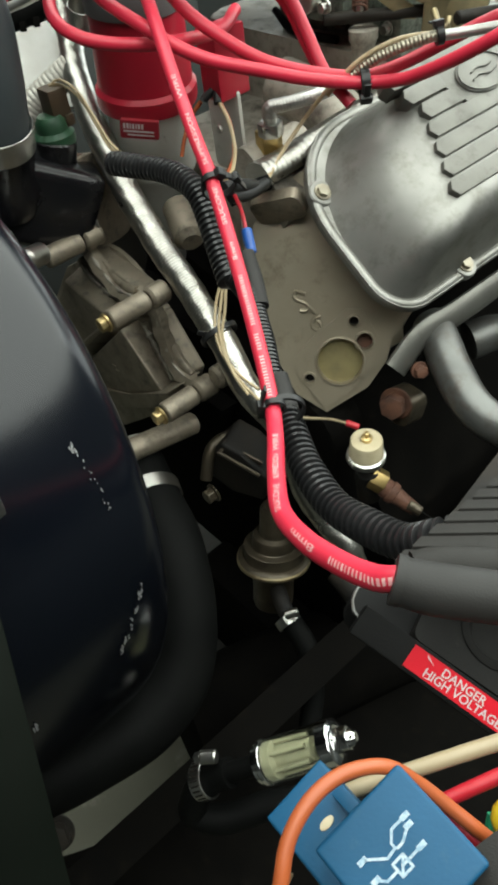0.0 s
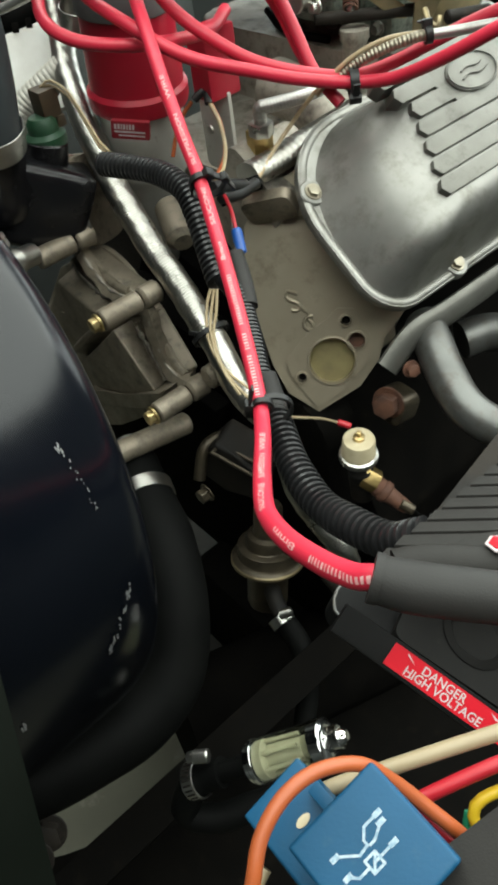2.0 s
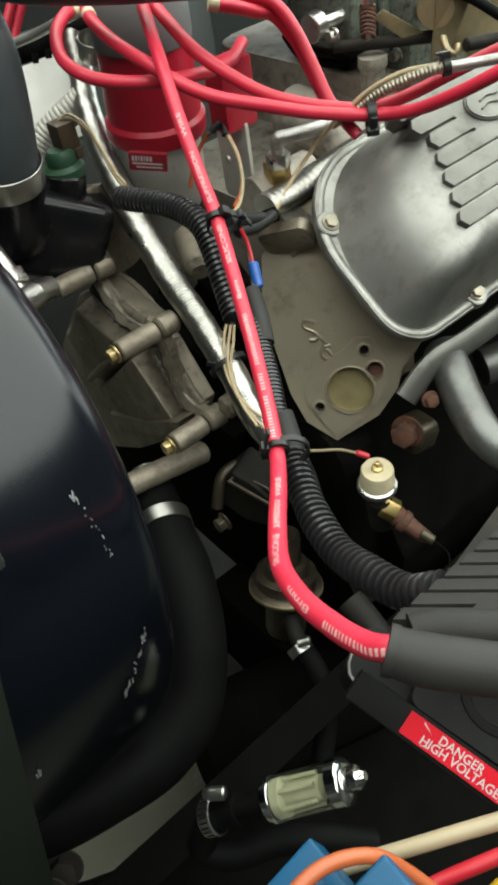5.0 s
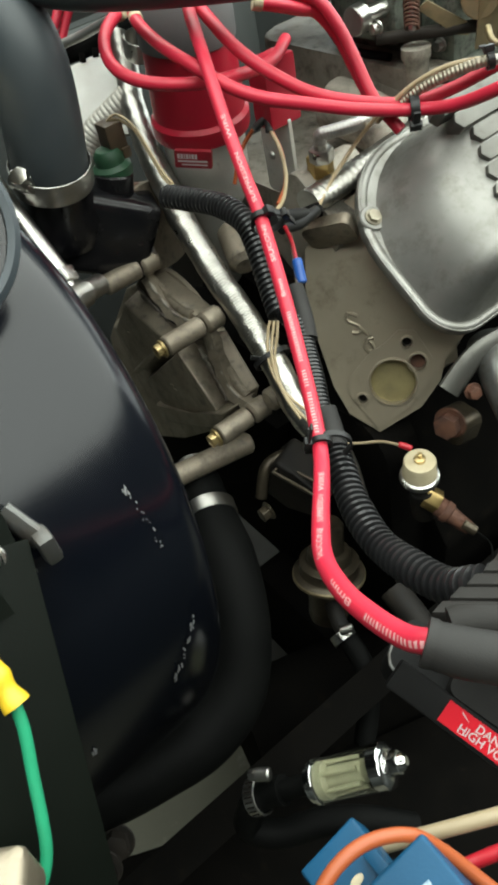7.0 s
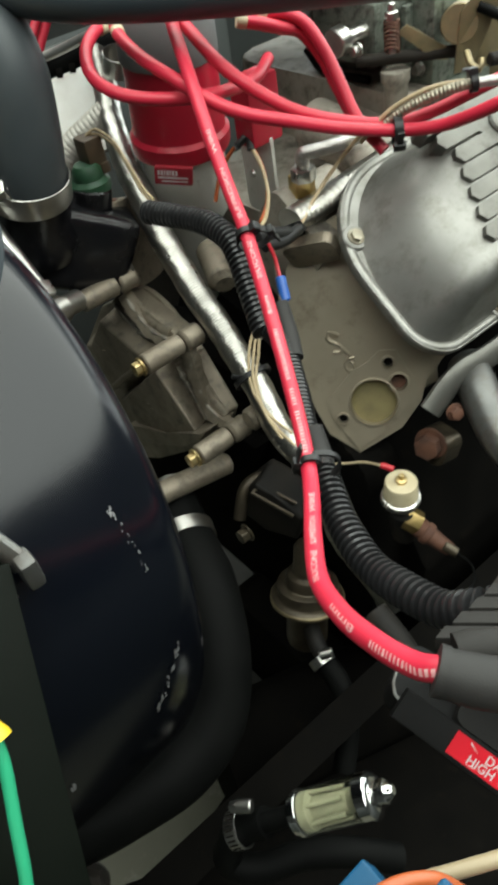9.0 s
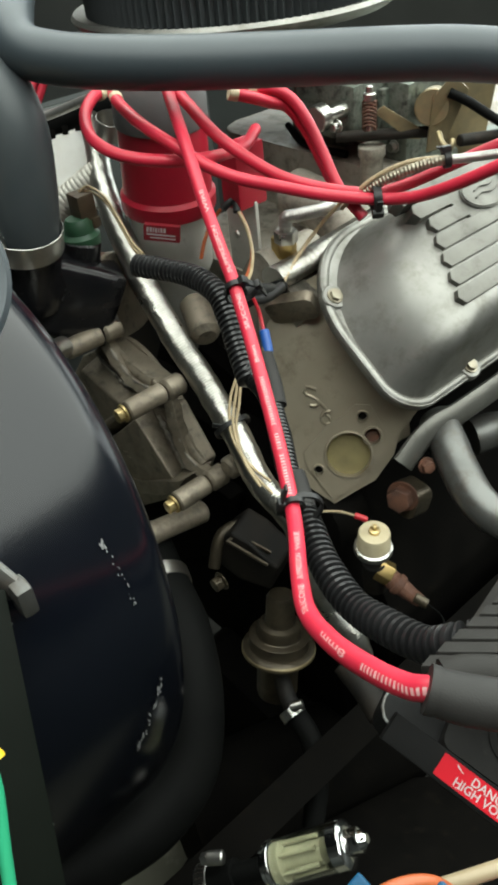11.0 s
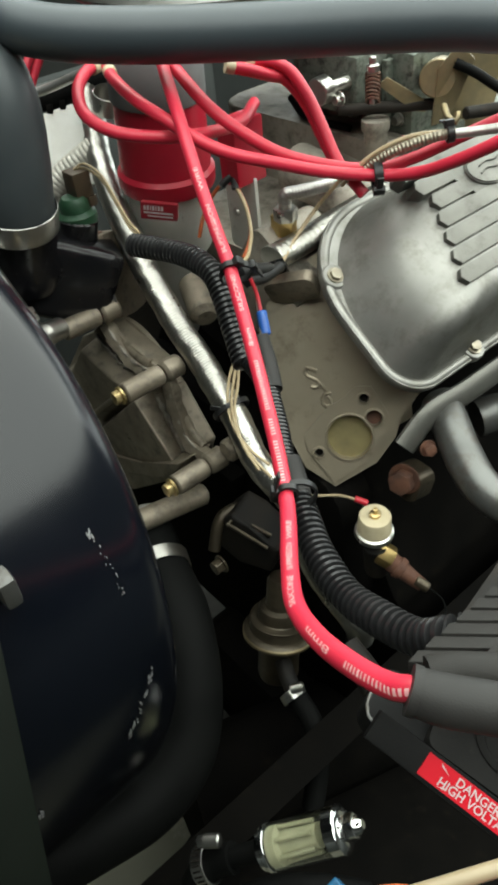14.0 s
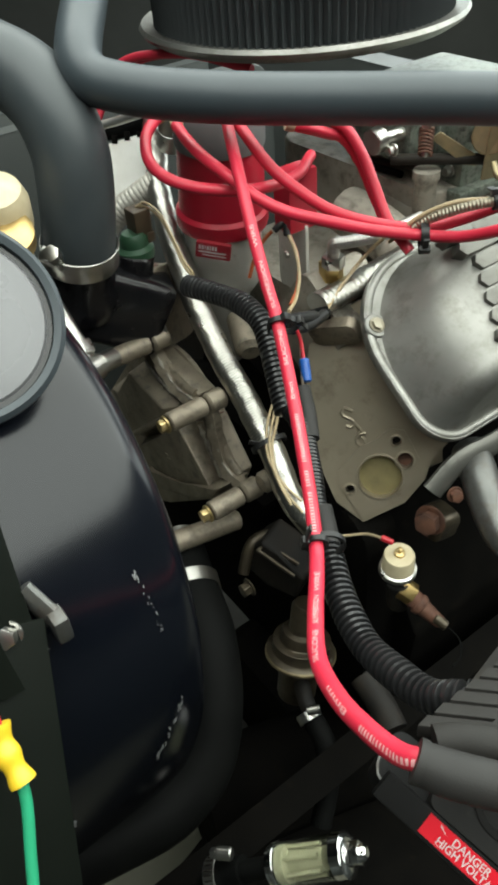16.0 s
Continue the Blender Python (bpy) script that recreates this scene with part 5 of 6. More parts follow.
for p, q in (((-0.0168, 0.5312, 0.8856), (0.0183, 0.5169, 0.8742)), ((-0.0107, 0.5393, 0.888), (0.0205, 0.5268, 0.8796)), ((-0.0177, 0.5306, 0.8847), (-0.0116, 0.5387, 0.8872))):
    part("housing_edge", bar([p, q], 0.0017, 8), stained_metal, fuel)
part("gasket_edge", bar([(-0.029, 0.5295, 0.8558), (-0.0258, 0.5415, 0.878), (-0.0166, 0.5505, 0.885), (-0.0057, 0.5554, 0.8853)], 0.0055, 10), stained_metal, fuel)
part("bolt", bolt_head(bmesh.new(), (-0.0207, 0.5194, 0.8508), A, 0.012, True, 0.008), stained_metal, fuel)
part("bolt", bolt_head(bmesh.new(), (-0.012, 0.5531, 0.8831), A, 0.011, True, 0.006), block_black, fuel)
part("outlet", bar([(0.0353, 0.5032, 0.7478), (0.0439, 0.484, 0.7396), (0.0547, 0.4717, 0.7316)], 0.008, 14), block_black, fuel)
part("hose", bar([(0.0494, 0.4746, 0.7357), (0.0656, 0.4563, 0.7199), (0.0719, 0.4339, 0.6922), (0.0696, 0.4109, 0.6646)], 0.010, 14), black_rubber, fuel)
part("clamp", ring_band((0.0468, 0.4732, 0.7373), Vector((0.0601, 0.4624, 0.7278)) - Vector((0.0413, 0.4838, 0.7396)), 0.0108, 0.009), steel, fuel, "steel hose clamp")
part("clamp_screw", drum((0.0441, 0.4682, 0.7519), (0.0555, 0.4699, 0.7561), 0.0042), steel, fuel)
part("elbow", bar([(0.0868, 0.4633, 0.8211), (0.1052, 0.4432, 0.8109), (0.1161, 0.426, 0.8049)], 0.012, 14), block_black, fuel)

# ---------------------------------------------------------------- fuel filter
filt = thing("glass_fuel_filter", (0.0562, 0.3025, 0.8175), "clear glass fuel filter with chrome ends and a cream mesh", "fuel filter")
fa, fb = Vector((0.0186, 0.2988, 0.8036)), Vector((0.0878, 0.299, 0.8516))
ax = (fb - fa).normalized()
at = lambda k: fa + (fb - fa) * k
L = (fb - fa).length
gm = along(at(0.22), ax)
part("glass_tube", lathe(bmesh.new(), gm, [(0.0148, 0.0), (0.0148, L * 0.56), (0.0136, L * 0.56), (0.0136, 0.0), (0.0148, 0.0)], 40), glass, filt, "clear glass tube").visible_shadow = False
part("mesh", joined(lathe(bmesh.new(), along(at(0.26), ax), [(0.0118, 0), (0.0125, 0.001), (0.0125, 0.007), (0.0085, 0.009), (0.0075, L * 0.42), (0, L * 0.43)], 24),
     *[bar([at(0.27) + (along((0, 0, 0), ax).to_3x3() @ Vector((math.cos(a), math.sin(a), 0))) * 0.0105, at(0.66) + (along((0, 0, 0), ax).to_3x3() @ Vector((math.cos(a), math.sin(a), 0))) * 0.0095], 0.0016, 8) for a in [k * math.pi / 3 for k in range(6)]]), nylon_mesh, filt, "cream mesh insert")
part("front_collar", lathe(bmesh.new(), along(at(0.11), ax), [(0.008, 0.003), (0.0105, 0.004), (0.0135, 0.006), (0.0135, 0.009), (0.0153, 0.010), (0.0153, 0.0125), (0.0135, 0.0135)], 36), chrome, filt)
part("end_cap", lathe(bmesh.new(), along(at(0.77), ax), [(0.0135, 0), (0.0153, 0.0008), (0.0153, 0.0085), (0.0143, 0.0095), (0.009, 0.0105)], 12), chrome, filt)
part("nut", plate(along(at(0.88), ax), hexagon(0.0085), 0.0, 0.009, 0.0008), chrome, filt)
part("nipple", turned(at(0.97), ax, [(0.0065, 0), (0.0055, 0.004), (0.003, 0.006)], 16), chrome, filt)
part("inlet", drum(at(-0.16), at(0.13), 0.0072), black_rubber, filt)
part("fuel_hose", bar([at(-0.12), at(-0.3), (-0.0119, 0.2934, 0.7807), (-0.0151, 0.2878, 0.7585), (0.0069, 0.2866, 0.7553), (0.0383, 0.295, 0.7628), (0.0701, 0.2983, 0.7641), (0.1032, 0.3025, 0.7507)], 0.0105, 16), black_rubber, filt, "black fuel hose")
cl = (-0.008, 0.2971, 0.7881)
part("worm_clamp", ring_band(cl, ax, 0.0122, 0.0095, 0.0009), steel, filt, "slotted steel worm clamp")
slots = joined(*[box(along(Vector(cl) + (along((0, 0, 0), ax).to_3x3() @ Vector((math.cos(a), math.sin(a), 0))) * 0.0132, along((0, 0, 0), ax).to_3x3() @ Vector((math.cos(a), math.sin(a), 0)), tuple(ax)), 0.0013, 0.006, 0.0006, 0) for a in [2 * math.pi * k / 24 for k in range(24)]])
part("clamp_slots", slots, block_black, filt)
part("clamp_screw", joined(drum((-0.0099, 0.3019, 0.8097), (0.001, 0.3015, 0.8131), 0.0048), plate(along((-0.0091, 0.3022, 0.81), -ax), hexagon(0.0042), 0, 0.005, 0.0004)), steel, filt)

# ---------------------------------------------------------------- ignition coil box
coil = thing("ignition_coil", (0.096, 0.2116, 1.0856), "grey finned ignition coil with a red warning sticker", "ignition coil")
km = axes_at((0.0702, 0.2108, 1.0933), (0.8474, -0.3933, -0.3568), (0.409, 0.9119, -0.0338))
kz = 1.0 if (km.to_3x3() @ Vector((0, 0, 1))).z > 0 else -1.0


def coil_plate(outline, low, high, bevel=0.001):
    return plate(km, outline, *((low, high) if kz > 0 else (-high, -low)), bevel)


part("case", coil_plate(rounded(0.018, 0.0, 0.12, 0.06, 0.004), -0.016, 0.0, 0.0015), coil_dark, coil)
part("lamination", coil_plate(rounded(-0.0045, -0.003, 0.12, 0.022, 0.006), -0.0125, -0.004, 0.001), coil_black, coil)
part("edge_strip", bar([km @ Vector((x, y, -0.0045 * kz)) for x, y in ((-0.0044, 0.01), (-0.0048, 0.004), (-0.003, -0.001), (0.002, -0.0034), (0.014, -0.0036))], 0.0006, 8), header_steel, coil, "thin grey edge strip")
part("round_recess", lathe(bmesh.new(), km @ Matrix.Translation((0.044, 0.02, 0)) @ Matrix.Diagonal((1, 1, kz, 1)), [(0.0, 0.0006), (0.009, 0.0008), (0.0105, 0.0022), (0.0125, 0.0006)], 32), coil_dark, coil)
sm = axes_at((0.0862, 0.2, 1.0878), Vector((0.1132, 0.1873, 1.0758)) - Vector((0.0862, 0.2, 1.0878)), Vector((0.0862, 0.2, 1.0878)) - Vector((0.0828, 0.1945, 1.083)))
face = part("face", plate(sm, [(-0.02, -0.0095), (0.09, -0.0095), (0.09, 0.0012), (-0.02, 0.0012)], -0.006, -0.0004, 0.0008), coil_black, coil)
sticker = part("warning_sticker", plate(sm, [(0, -0.0081), (0.075, -0.0081), (0.075, 0.0), (0, 0.0)], -0.0006, 0.0, 0.0), sticker_red, coil, "red warning sticker with pale lettering")
for text, x, y in (("DANGER", 0.0118, -0.0037), ("HIGH VOLTAGE", 0.0068, -0.0071)):
    bm = written(text, 0.0042)
    bmesh.ops.scale(bm, vec=(0.98, 1, 1), verts=bm.verts)
    bmesh.ops.translate(bm, vec=(x, y, 0), verts=bm.verts)
    part("lettering", lay_on(bm, sm, 0.0002), print_white, sticker)
for tri in (((0.005, -0.0005), (0.009, -0.0026), (0.0056, -0.0014)), ((0.007, -0.0076), (0.010, -0.0066), (0.0098, -0.0072)), ((0.037, -0.0008), (0.041, -0.0018), (0.0395, -0.0022)), ((0.036, -0.0076), (0.040, -0.0064), (0.0395, -0.0072))):
    flash = bmesh.new()
    flash.faces.new([flash.verts.new((x, y, 0)) for x, y in tri])
    part("flash_mark", lay_on(flash, sm, 0.0002), print_white, sticker)
# cooling fins
fin_at = Vector((0.0889, 0.243, 1.0886))
fin_x = (Vector((0.1201, 0.2424, 1.0918)) - fin_at).normalized()
step = (Vector((0.1315, 0.2912, 1.0831)) - fin_at) / 6.0
fn = fin_x.cross(step).normalized()
fn = fn if fn.z > 0 else -fn
for k in range(12):
    p = fin_at + step * (k - 1)
    m = axes_at(p, fin_x, step)
    wide = step.dot((m.to_3x3() @ Vector((0, 1, 0))))
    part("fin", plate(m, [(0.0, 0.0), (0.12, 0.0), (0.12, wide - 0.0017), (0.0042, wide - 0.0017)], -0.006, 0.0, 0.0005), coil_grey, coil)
m = axes_at(fin_at - step, fin_x, step)
part("fin_base", plate(m, [(0.008, 0.005), (0.12, 0.005), (0.19, 0.11), (0.066, 0.11)], -0.02, -0.0035, 0.001), block_black, coil)
part("shoulder", bar([(0.0867, 0.2219, 1.0989), (0.0954, 0.2235, 1.1001), (0.1147, 0.2245, 1.0997), (0.1302, 0.2249, 1.0989)], 0.007, 16), coil_grey, coil)
part("boss_plate", plate(axes_at((0.1126, 0.2269, 1.1027), fin_x, step), [(-0.01, 0.0), (0.05, -0.002), (0.05, 0.02), (0.0, 0.012)], -0.004, 0.0, 0.001), coil_grey, coil)
emblem = part("emblem", plate(axes_at((0.1214, 0.2273, 1.1073), fin_x, step), hexagon(0.0052), 0.0, 0.0008, 0.0002), print_white, coil, "small white emblem with a red centre")
part("emblem_centre", plate(axes_at((0.1214, 0.2273, 1.1073), fin_x, step), hexagon(0.004), 0.0009, 0.0013, 0.0002), sticker_red, emblem)
boot = thing("coil_boot", (0.0896, 0.2004, 1.1179), "grey rubber boot over the coil terminal", "boot")
part("sleeve", bar([(0.0756, 0.1987, 1.1211), (0.0854, 0.1967, 1.1203), (0.097, 0.1957, 1.1197), (0.1189, 0.1953, 1.1175)], lambda s, a: 0.0074 + 0.0007 * min(1, s / 0.01), 28, 0.002), boot_grey, boot)
part("mouth_lip", bar([(0.0748, 0.1989, 1.1212), (0.0776, 0.1983, 1.1209)], 0.0080, 28, 0.0005), boot_grey, boot)

# ---------------------------------------------------------------- relays and small wires
relay = thing("blue_relay", (0.0702, 0.1286, 1.1136), "blue plastic relay printed with a white circuit diagram", "relay", "blue relays")
rm = axes_at((0.0512, 0.1248, 1.1088), (0.6962, 0.5828, 0.4191), (0.6818, -0.7194, -0.1323))
rz = 1.0 if (rm.to_3x3() @ Vector((0, 0, 1))).dot(Vector((0, -0.77, 0.64))) > 0 else -1.0
side = 0.0285


def relay_plate(outline, low, high, bevel=0.0008):
    return plate(rm, outline, *((low, high) if rz > 0 else (-high, -low)), bevel, 3)


part("body", relay_plate([(0, 0), (side, 0), (side, side), (0, side)], -0.02, 0.0, 0.0012), relay_blue, relay)
strokes = [[(0.0225, 0.008), (0.0175, 0.008), (0.0150, 0.0105), (0.0150, 0.012), (0.0115, 0.0125), (0.0065, 0.0085)], [(0.0215, 0.0105), (0.0175, 0.0125), (0.0155, 0.0125)], [(0.0205, 0.0165), (0.0165, 0.0165), (0.0135, 0.0165)],
           [(0.0155, 0.0145), (0.0155, 0.0185), (0.0115, 0.0185), (0.0115, 0.0145), (0.0155, 0.0145)], [(0.0155, 0.0145), (0.0115, 0.0185)], [(0.0115, 0.0165), (0.0075, 0.0165), (0.0055, 0.0145)]]
diagram = []
strokes = [[(0.0142 + (x - 0.0142) * 0.82, 0.0135 + (y - 0.0135) * 0.8) for x, y in line] for line in strokes]
for line in strokes:
    for (x0, y0), (x1, y1) in zip(line, line[1:]):
        mm = rm @ Matrix.Translation(((x0 + x1) / 2, (y0 + y1) / 2, 0.0002 * rz)) @ Matrix.Rotation(math.atan2(y1 - y0, x1 - x0), 4, "Z")
        diagram.append(box(mm, math.hypot(x1 - x0, y1 - y0) + 0.0004, 0.00065, 0.0001, 0))
for x, y in ((0.0213, 0.0091), (0.0206, 0.011), (0.0198, 0.0159), (0.0071, 0.0093), (0.0067, 0.0141)):
    diagram.append(box(rm @ Matrix.Translation((x, y, 0.0002 * rz)), 0.0024, 0.0013, 0.0001, 0))
part("circuit_print", joined(*diagram), worn_print, relay)
tab = thing("blue_relay", (0.0521, 0.145, 1.0879), "blue plastic relay with a slotted mounting tab", "relay", "blue relays")
tm = axes_at((0.0392, 0.1421, 1.0854), Vector((0.0537, 0.1556, 1.0941)) - Vector((0.0392, 0.1421, 1.0854)), Vector((0.0502, 0.1308, 1.087)) - Vector((0.0392, 0.1421, 1.0854)))
tz = 1.0 if (tm.to_3x3() @ Vector((0, 0, 1))).dot(Vector((0, -0.77, 0.64))) > 0 else -1.0
part("body", plate(tm, [(0, 0), (0.0215, 0), (0.0215, 0.03), (0, 0.03)], *((-0.012, 0) if tz > 0 else (0, 0.012)), 0.001, 3), relay_blue, tab)
part("slot", plate(tm, oval(0.0115, 0.0135, 0.0024, 0.0013, 16), *((0.0, 0.0004) if tz > 0 else (-0.0004, 0)), 0.0001), sender_plastic, tab)
part("flange", plate(tm, [(0.0175, 0.0105), (0.0215, 0.0105), (0.0215, 0.03), (0.0175, 0.03)], *((0.0, 0.004) if tz > 0 else (-0.004, 0)), 0.0006), relay_blue, tab)


def small_wire(label, line, r, mat):
    return whole("wire", bar(line, r, 14, 0.0025), mat, label, "wire", "relay wires")


small_wire("orange insulated wire looped over the relays", [(0.0422, 0.1073, 1.0998), (0.0437, 0.1165, 1.1108), (0.0452, 0.1239, 1.1163), (0.0502, 0.1315, 1.1204), (0.0581, 0.1379, 1.1209), (0.0686, 0.1416, 1.1181), (0.0776, 0.1415, 1.1107), (0.0874, 0.1386, 1.1031), (0.0969, 0.1345, 1.0972), (0.1064, 0.1298, 1.0908)], 0.0019, orange_wire)
small_wire("cream insulated wire behind the relays", [(0.0588, 0.1513, 1.0787), (0.065, 0.1529, 1.0834), (0.0805, 0.1557, 1.0904), (0.0954, 0.1584, 1.0972), (0.1103, 0.1614, 1.1028), (0.1256, 0.1653, 1.1063)], 0.0023, cream_wire)
small_wire("cream insulated wire dropping behind the relays", [(0.0457, 0.1333, 1.0742), (0.0429, 0.1279, 1.0711), (0.0396, 0.1179, 1.0641)], 0.0021, cream_wire)
small_wire("red insulated wire beside the relay", [(0.0801, 0.1448, 1.0852), (0.0892, 0.1485, 1.0889), (0.0993, 0.1513, 1.0948), (0.1093, 0.1538, 1.1002), (0.1239, 0.1576, 1.1052)], 0.0021, red_wire)
small_wire("red insulated wire under the relay", [(0.085, 0.1422, 1.098), (0.0911, 0.137, 1.096), (0.0977, 0.132, 1.0942)], 0.0019, red_wire)
small_wire("yellow and green insulated wire curl", [(0.1154, 0.1519, 1.0908), (0.1085, 0.1504, 1.0897), (0.1035, 0.148, 1.0871), (0.1033, 0.1447, 1.0832), (0.1081, 0.1425, 1.0801)], 0.0017, yellow_wire)
small_wire("green insulated wire end", [(0.1028, 0.1481, 1.0824), (0.1023, 0.145, 1.0788), (0.1043, 0.1427, 1.0757)], 0.0017, green_wire)
whole("fuse_cover", plate(axes_at((0.1102, 0.1172, 1.1059), (0.6, 0.35, 0.3), (-0.5, 0.5, -0.2)), rounded(-0.03, -0.02, 0.03, 0.02, 0.003), -0.006, 0.006, 0.001), coil_grey, "dark grey plastic cover beside the relay", "cover")

# ---------------------------------------------------------------- intake, carburettor, air cleaner
intake = thing("intake_manifold", (0.0352, 0.7585, 1.1202), "stained cast aluminium intake manifold", "intake manifold")
im = axes_at((0.0148, 0.6706, 1.0625), B, -A)
part("valley", plate(im, rounded(-0.17, 0.0, 0.12, 0.5, 0.02), -0.06, -0.0, 0.008), intake_alloy, intake)
part("plenum", plate(axes_at((0.055, 0.8163, 1.1256), B, -A), rounded(-0.16, -0.01, 0.08, 0.3, 0.03), -0.09, 0.02, 0.012, 3), intake_alloy, intake)
part("front_wall", plate(axes_at((0.0169, 0.6266, 1.0563), S, N), rounded(-0.05, -0.06, 0.02, 0.03, 0.012), -0.06, 0.0, 0.004), intake_alloy, intake)
for k in range(3):
    p = Vector((0.0247, 0.7794, 1.1149)) - A * 0.06 * k
    part("runner", bar([p, p + B * 0.06 - U * 0.01, p + B * 0.12 - U * 0.04], 0.024, 16, 0.006), intake_alloy, intake)
part("post", turned((0.0968, 0.7646, 1.1187), U, [(0.0115, -0.05), (0.0105, 0.0), (0.0105, 0.035), (0.0125, 0.038), (0.0125, 0.046)], 24), intake_alloy, intake)
part("bung", drum((-0.0436, 0.6273, 1.0307), (-0.061, 0.6665, 1.0482), 0.0135, 0.005), pump_alloy, intake)
part("lifting_ear", plate(axes_at((0.0265, 0.6045, 1.0679), (0.8, -0.3, 0.3), N), rounded(-0.02, -0.012, 0.022, 0.012, 0.006), -0.01, 0.0, 0.003), pump_alloy, intake)

fit = thing("brass_fitting", (0.0193, 0.6398, 1.1113), "brass elbow fitting with a braided line", "fitting")
part("hex", plate(along((0.0193, 0.6445, 1.1013), U), hexagon(0.0105), 0.0, 0.016, 0.001), brass, fit)
part("collar", plate(along((0.0202, 0.6381, 1.114), U), hexagon(0.0098), 0.0, 0.01, 0.001), steel, fit)
part("stem", drum((0.0198, 0.6382, 1.1173), (0.0189, 0.635, 1.1292), 0.005), steel, fit)
part("line", bar([(0.019, 0.6342, 1.1282), (0.0193, 0.6343, 1.1346), (0.0284, 0.6354, 1.1368), (0.0449, 0.6394, 1.1402), (0.0616, 0.6498, 1.1435), (0.0871, 0.6703, 1.1506)], lambda s, a: 0.0052 + 0.00015 * math.sin(s * 2600), 14, 0.0007), cast_alloy, fit, "braided steel line")

vac = thing("spring_wrapped_line", (0.1038, 0.5903, 1.1828), "thin line wrapped in a steel spring", "line")
part("spring", bar([(0.0681, 0.6061, 1.1556), (0.0844, 0.6, 1.1719), (0.1044, 0.5967, 1.1831), (0.1248, 0.5964, 1.19), (0.1345, 0.5977, 1.1911)], lambda s, a: 0.0035 + 0.0003 * math.sin(s * 2400), 14, 0.0006), dull_zinc, vac)
part("line", bar([(0.1326, 0.5974, 1.1907), (0.1489, 0.5943, 1.1939), (0.1667, 0.5918, 1.1976), (0.1976, 0.5855, 1.2037)], 0.0034, 12), cast_alloy, vac)
part("tan_lead", bar([(0.0601, 0.6032, 1.152), (0.0782, 0.6007, 1.1734), (0.1022, 0.5994, 1.1873), (0.1266, 0.5981, 1.1922)], 0.0016, 8), tan_wire, vac)

carb = thing("carburettor", (0.113, 0.8352, 1.1849), "dull green-gold carburettor with levers and springs", "carburettor")
bm_at = axes_at((0.1148, 0.8634, 1.1904), B, U)
part("main_body", box(bm_at, 0.15, 0.07, 0.13, 0.006), carb_alloy, carb)
part("base_plate", box(bm_at @ Matrix.Translation((0, -0.04, 0)), 0.17, 0.012, 0.15, 0.003), carb_alloy, carb)
part("float_bowl", box(axes_at((0.0628, 0.8007, 1.1916), B, U), 0.075, 0.05, 0.045, 0.007), carb_alloy, carb)
part("fuel_tube", bar([(0.0421, 0.7541, 1.1873), (0.0616, 0.7642, 1.1917), (0.0768, 0.7807, 1.1967)], 0.0065, 14), steel, carb)
part("tube_nut", drum((0.0396, 0.7474, 1.1867), (0.0478, 0.7556, 1.1891), 0.0115), steel, carb)
part("idle_screw", drum((0.0875, 0.7448, 1.1791), (0.0836, 0.7455, 1.2157), 0.0032), steel, carb)
turns = [Vector((0.0872, 0.7435, 1.1807)).lerp(Vector((0.0848, 0.7446, 1.2037)), k / 63) + (Vector((1, 0, 0)) * math.cos(k * 0.8) + Vector((0, -0.7, 0.7)) * math.sin(k * 0.8)) * 0.0056 for k in range(64)]
part("spring", bar(turns, 0.0011, 6, 0.002), rusty, carb, "coiled return spring")
part("screw_head", drum((0.0848, 0.7446, 1.2037), (0.0841, 0.7442, 1.2103), 0.0055), steel, carb)
part("lever", plate(axes_at((0.1063, 0.7543, 1.1825), (1, 0.1, -0.25), U), [(-0.018, 0.006), (0.02, -0.006), (0.03, -0.004), (0.03, 0.004), (-0.012, 0.014)], -0.003, 0.0, 0.0008), dull_brass, carb)
part("shaft", drum((0.0584, 0.7614, 1.1702), (0.1419, 0.7592, 1.178), 0.005), block_black, carb)
part("throttle_arm", plate(axes_at((0.1476, 0.7369, 1.1982), (1, 0.1, -0.1), U), [(-0.006, -0.035), (0.006, -0.03), (0.012, -0.005), (0.016, 0.02), (0.0, 0.03), (-0.012, 0.01)], -0.003, 0.0, 0.001), dull_brass, carb)
part("throttle_boss", drum((0.1455, 0.7735, 1.1986), (0.1375, 0.7384, 1.2011), 0.015), dull_brass, carb)
part("ball_stud", joined(bar([(0.1439, 0.7265, 1.1833), (0.1468, 0.716, 1.1766), (0.1539, 0.7112, 1.1743), (0.1544, 0.7155, 1.1805)], 0.0028, 10)), dull_brass, carb)
part("plate_side", plate(axes_at((0.1823, 0.8043, 1.1874), (1, 0.1, 0), U), rounded(-0.02, -0.04, 0.02, 0.035, 0.006), -0.01, 0.0, 0.002), dull_brass, carb)
part("choke_rods", joined(bar([(0.1057, 0.796, 1.2168), (0.111, 0.7809, 1.2032)], 0.0012, 6), bar([(0.1137, 0.7966, 1.217), (0.119, 0.782, 1.2042)], 0.0012, 6), bar([(0.1061, 0.78, 1.2023), (0.1363, 0.7933, 1.2103)], 0.0022, 8)), steel, carb)
part("cable", bar([(0.1495, 0.7355, 1.2136), (0.1662, 0.7321, 1.2074), (0.1855, 0.7265, 1.1977), (0.2143, 0.7187, 1.184)], 0.004, 10), black_rubber, carb)
part("cable_stop", drum((0.1596, 0.7132, 1.1803), (0.1946, 0.7288, 1.1827), 0.005), block_black, carb)
for k in range(5):
    part("casting_rib", box(bm_at @ Matrix.Translation((-0.062 + 0.028 * k, 0.004, 0.068)), 0.006, 0.05, 0.012, 0.0015), carb_alloy, carb)
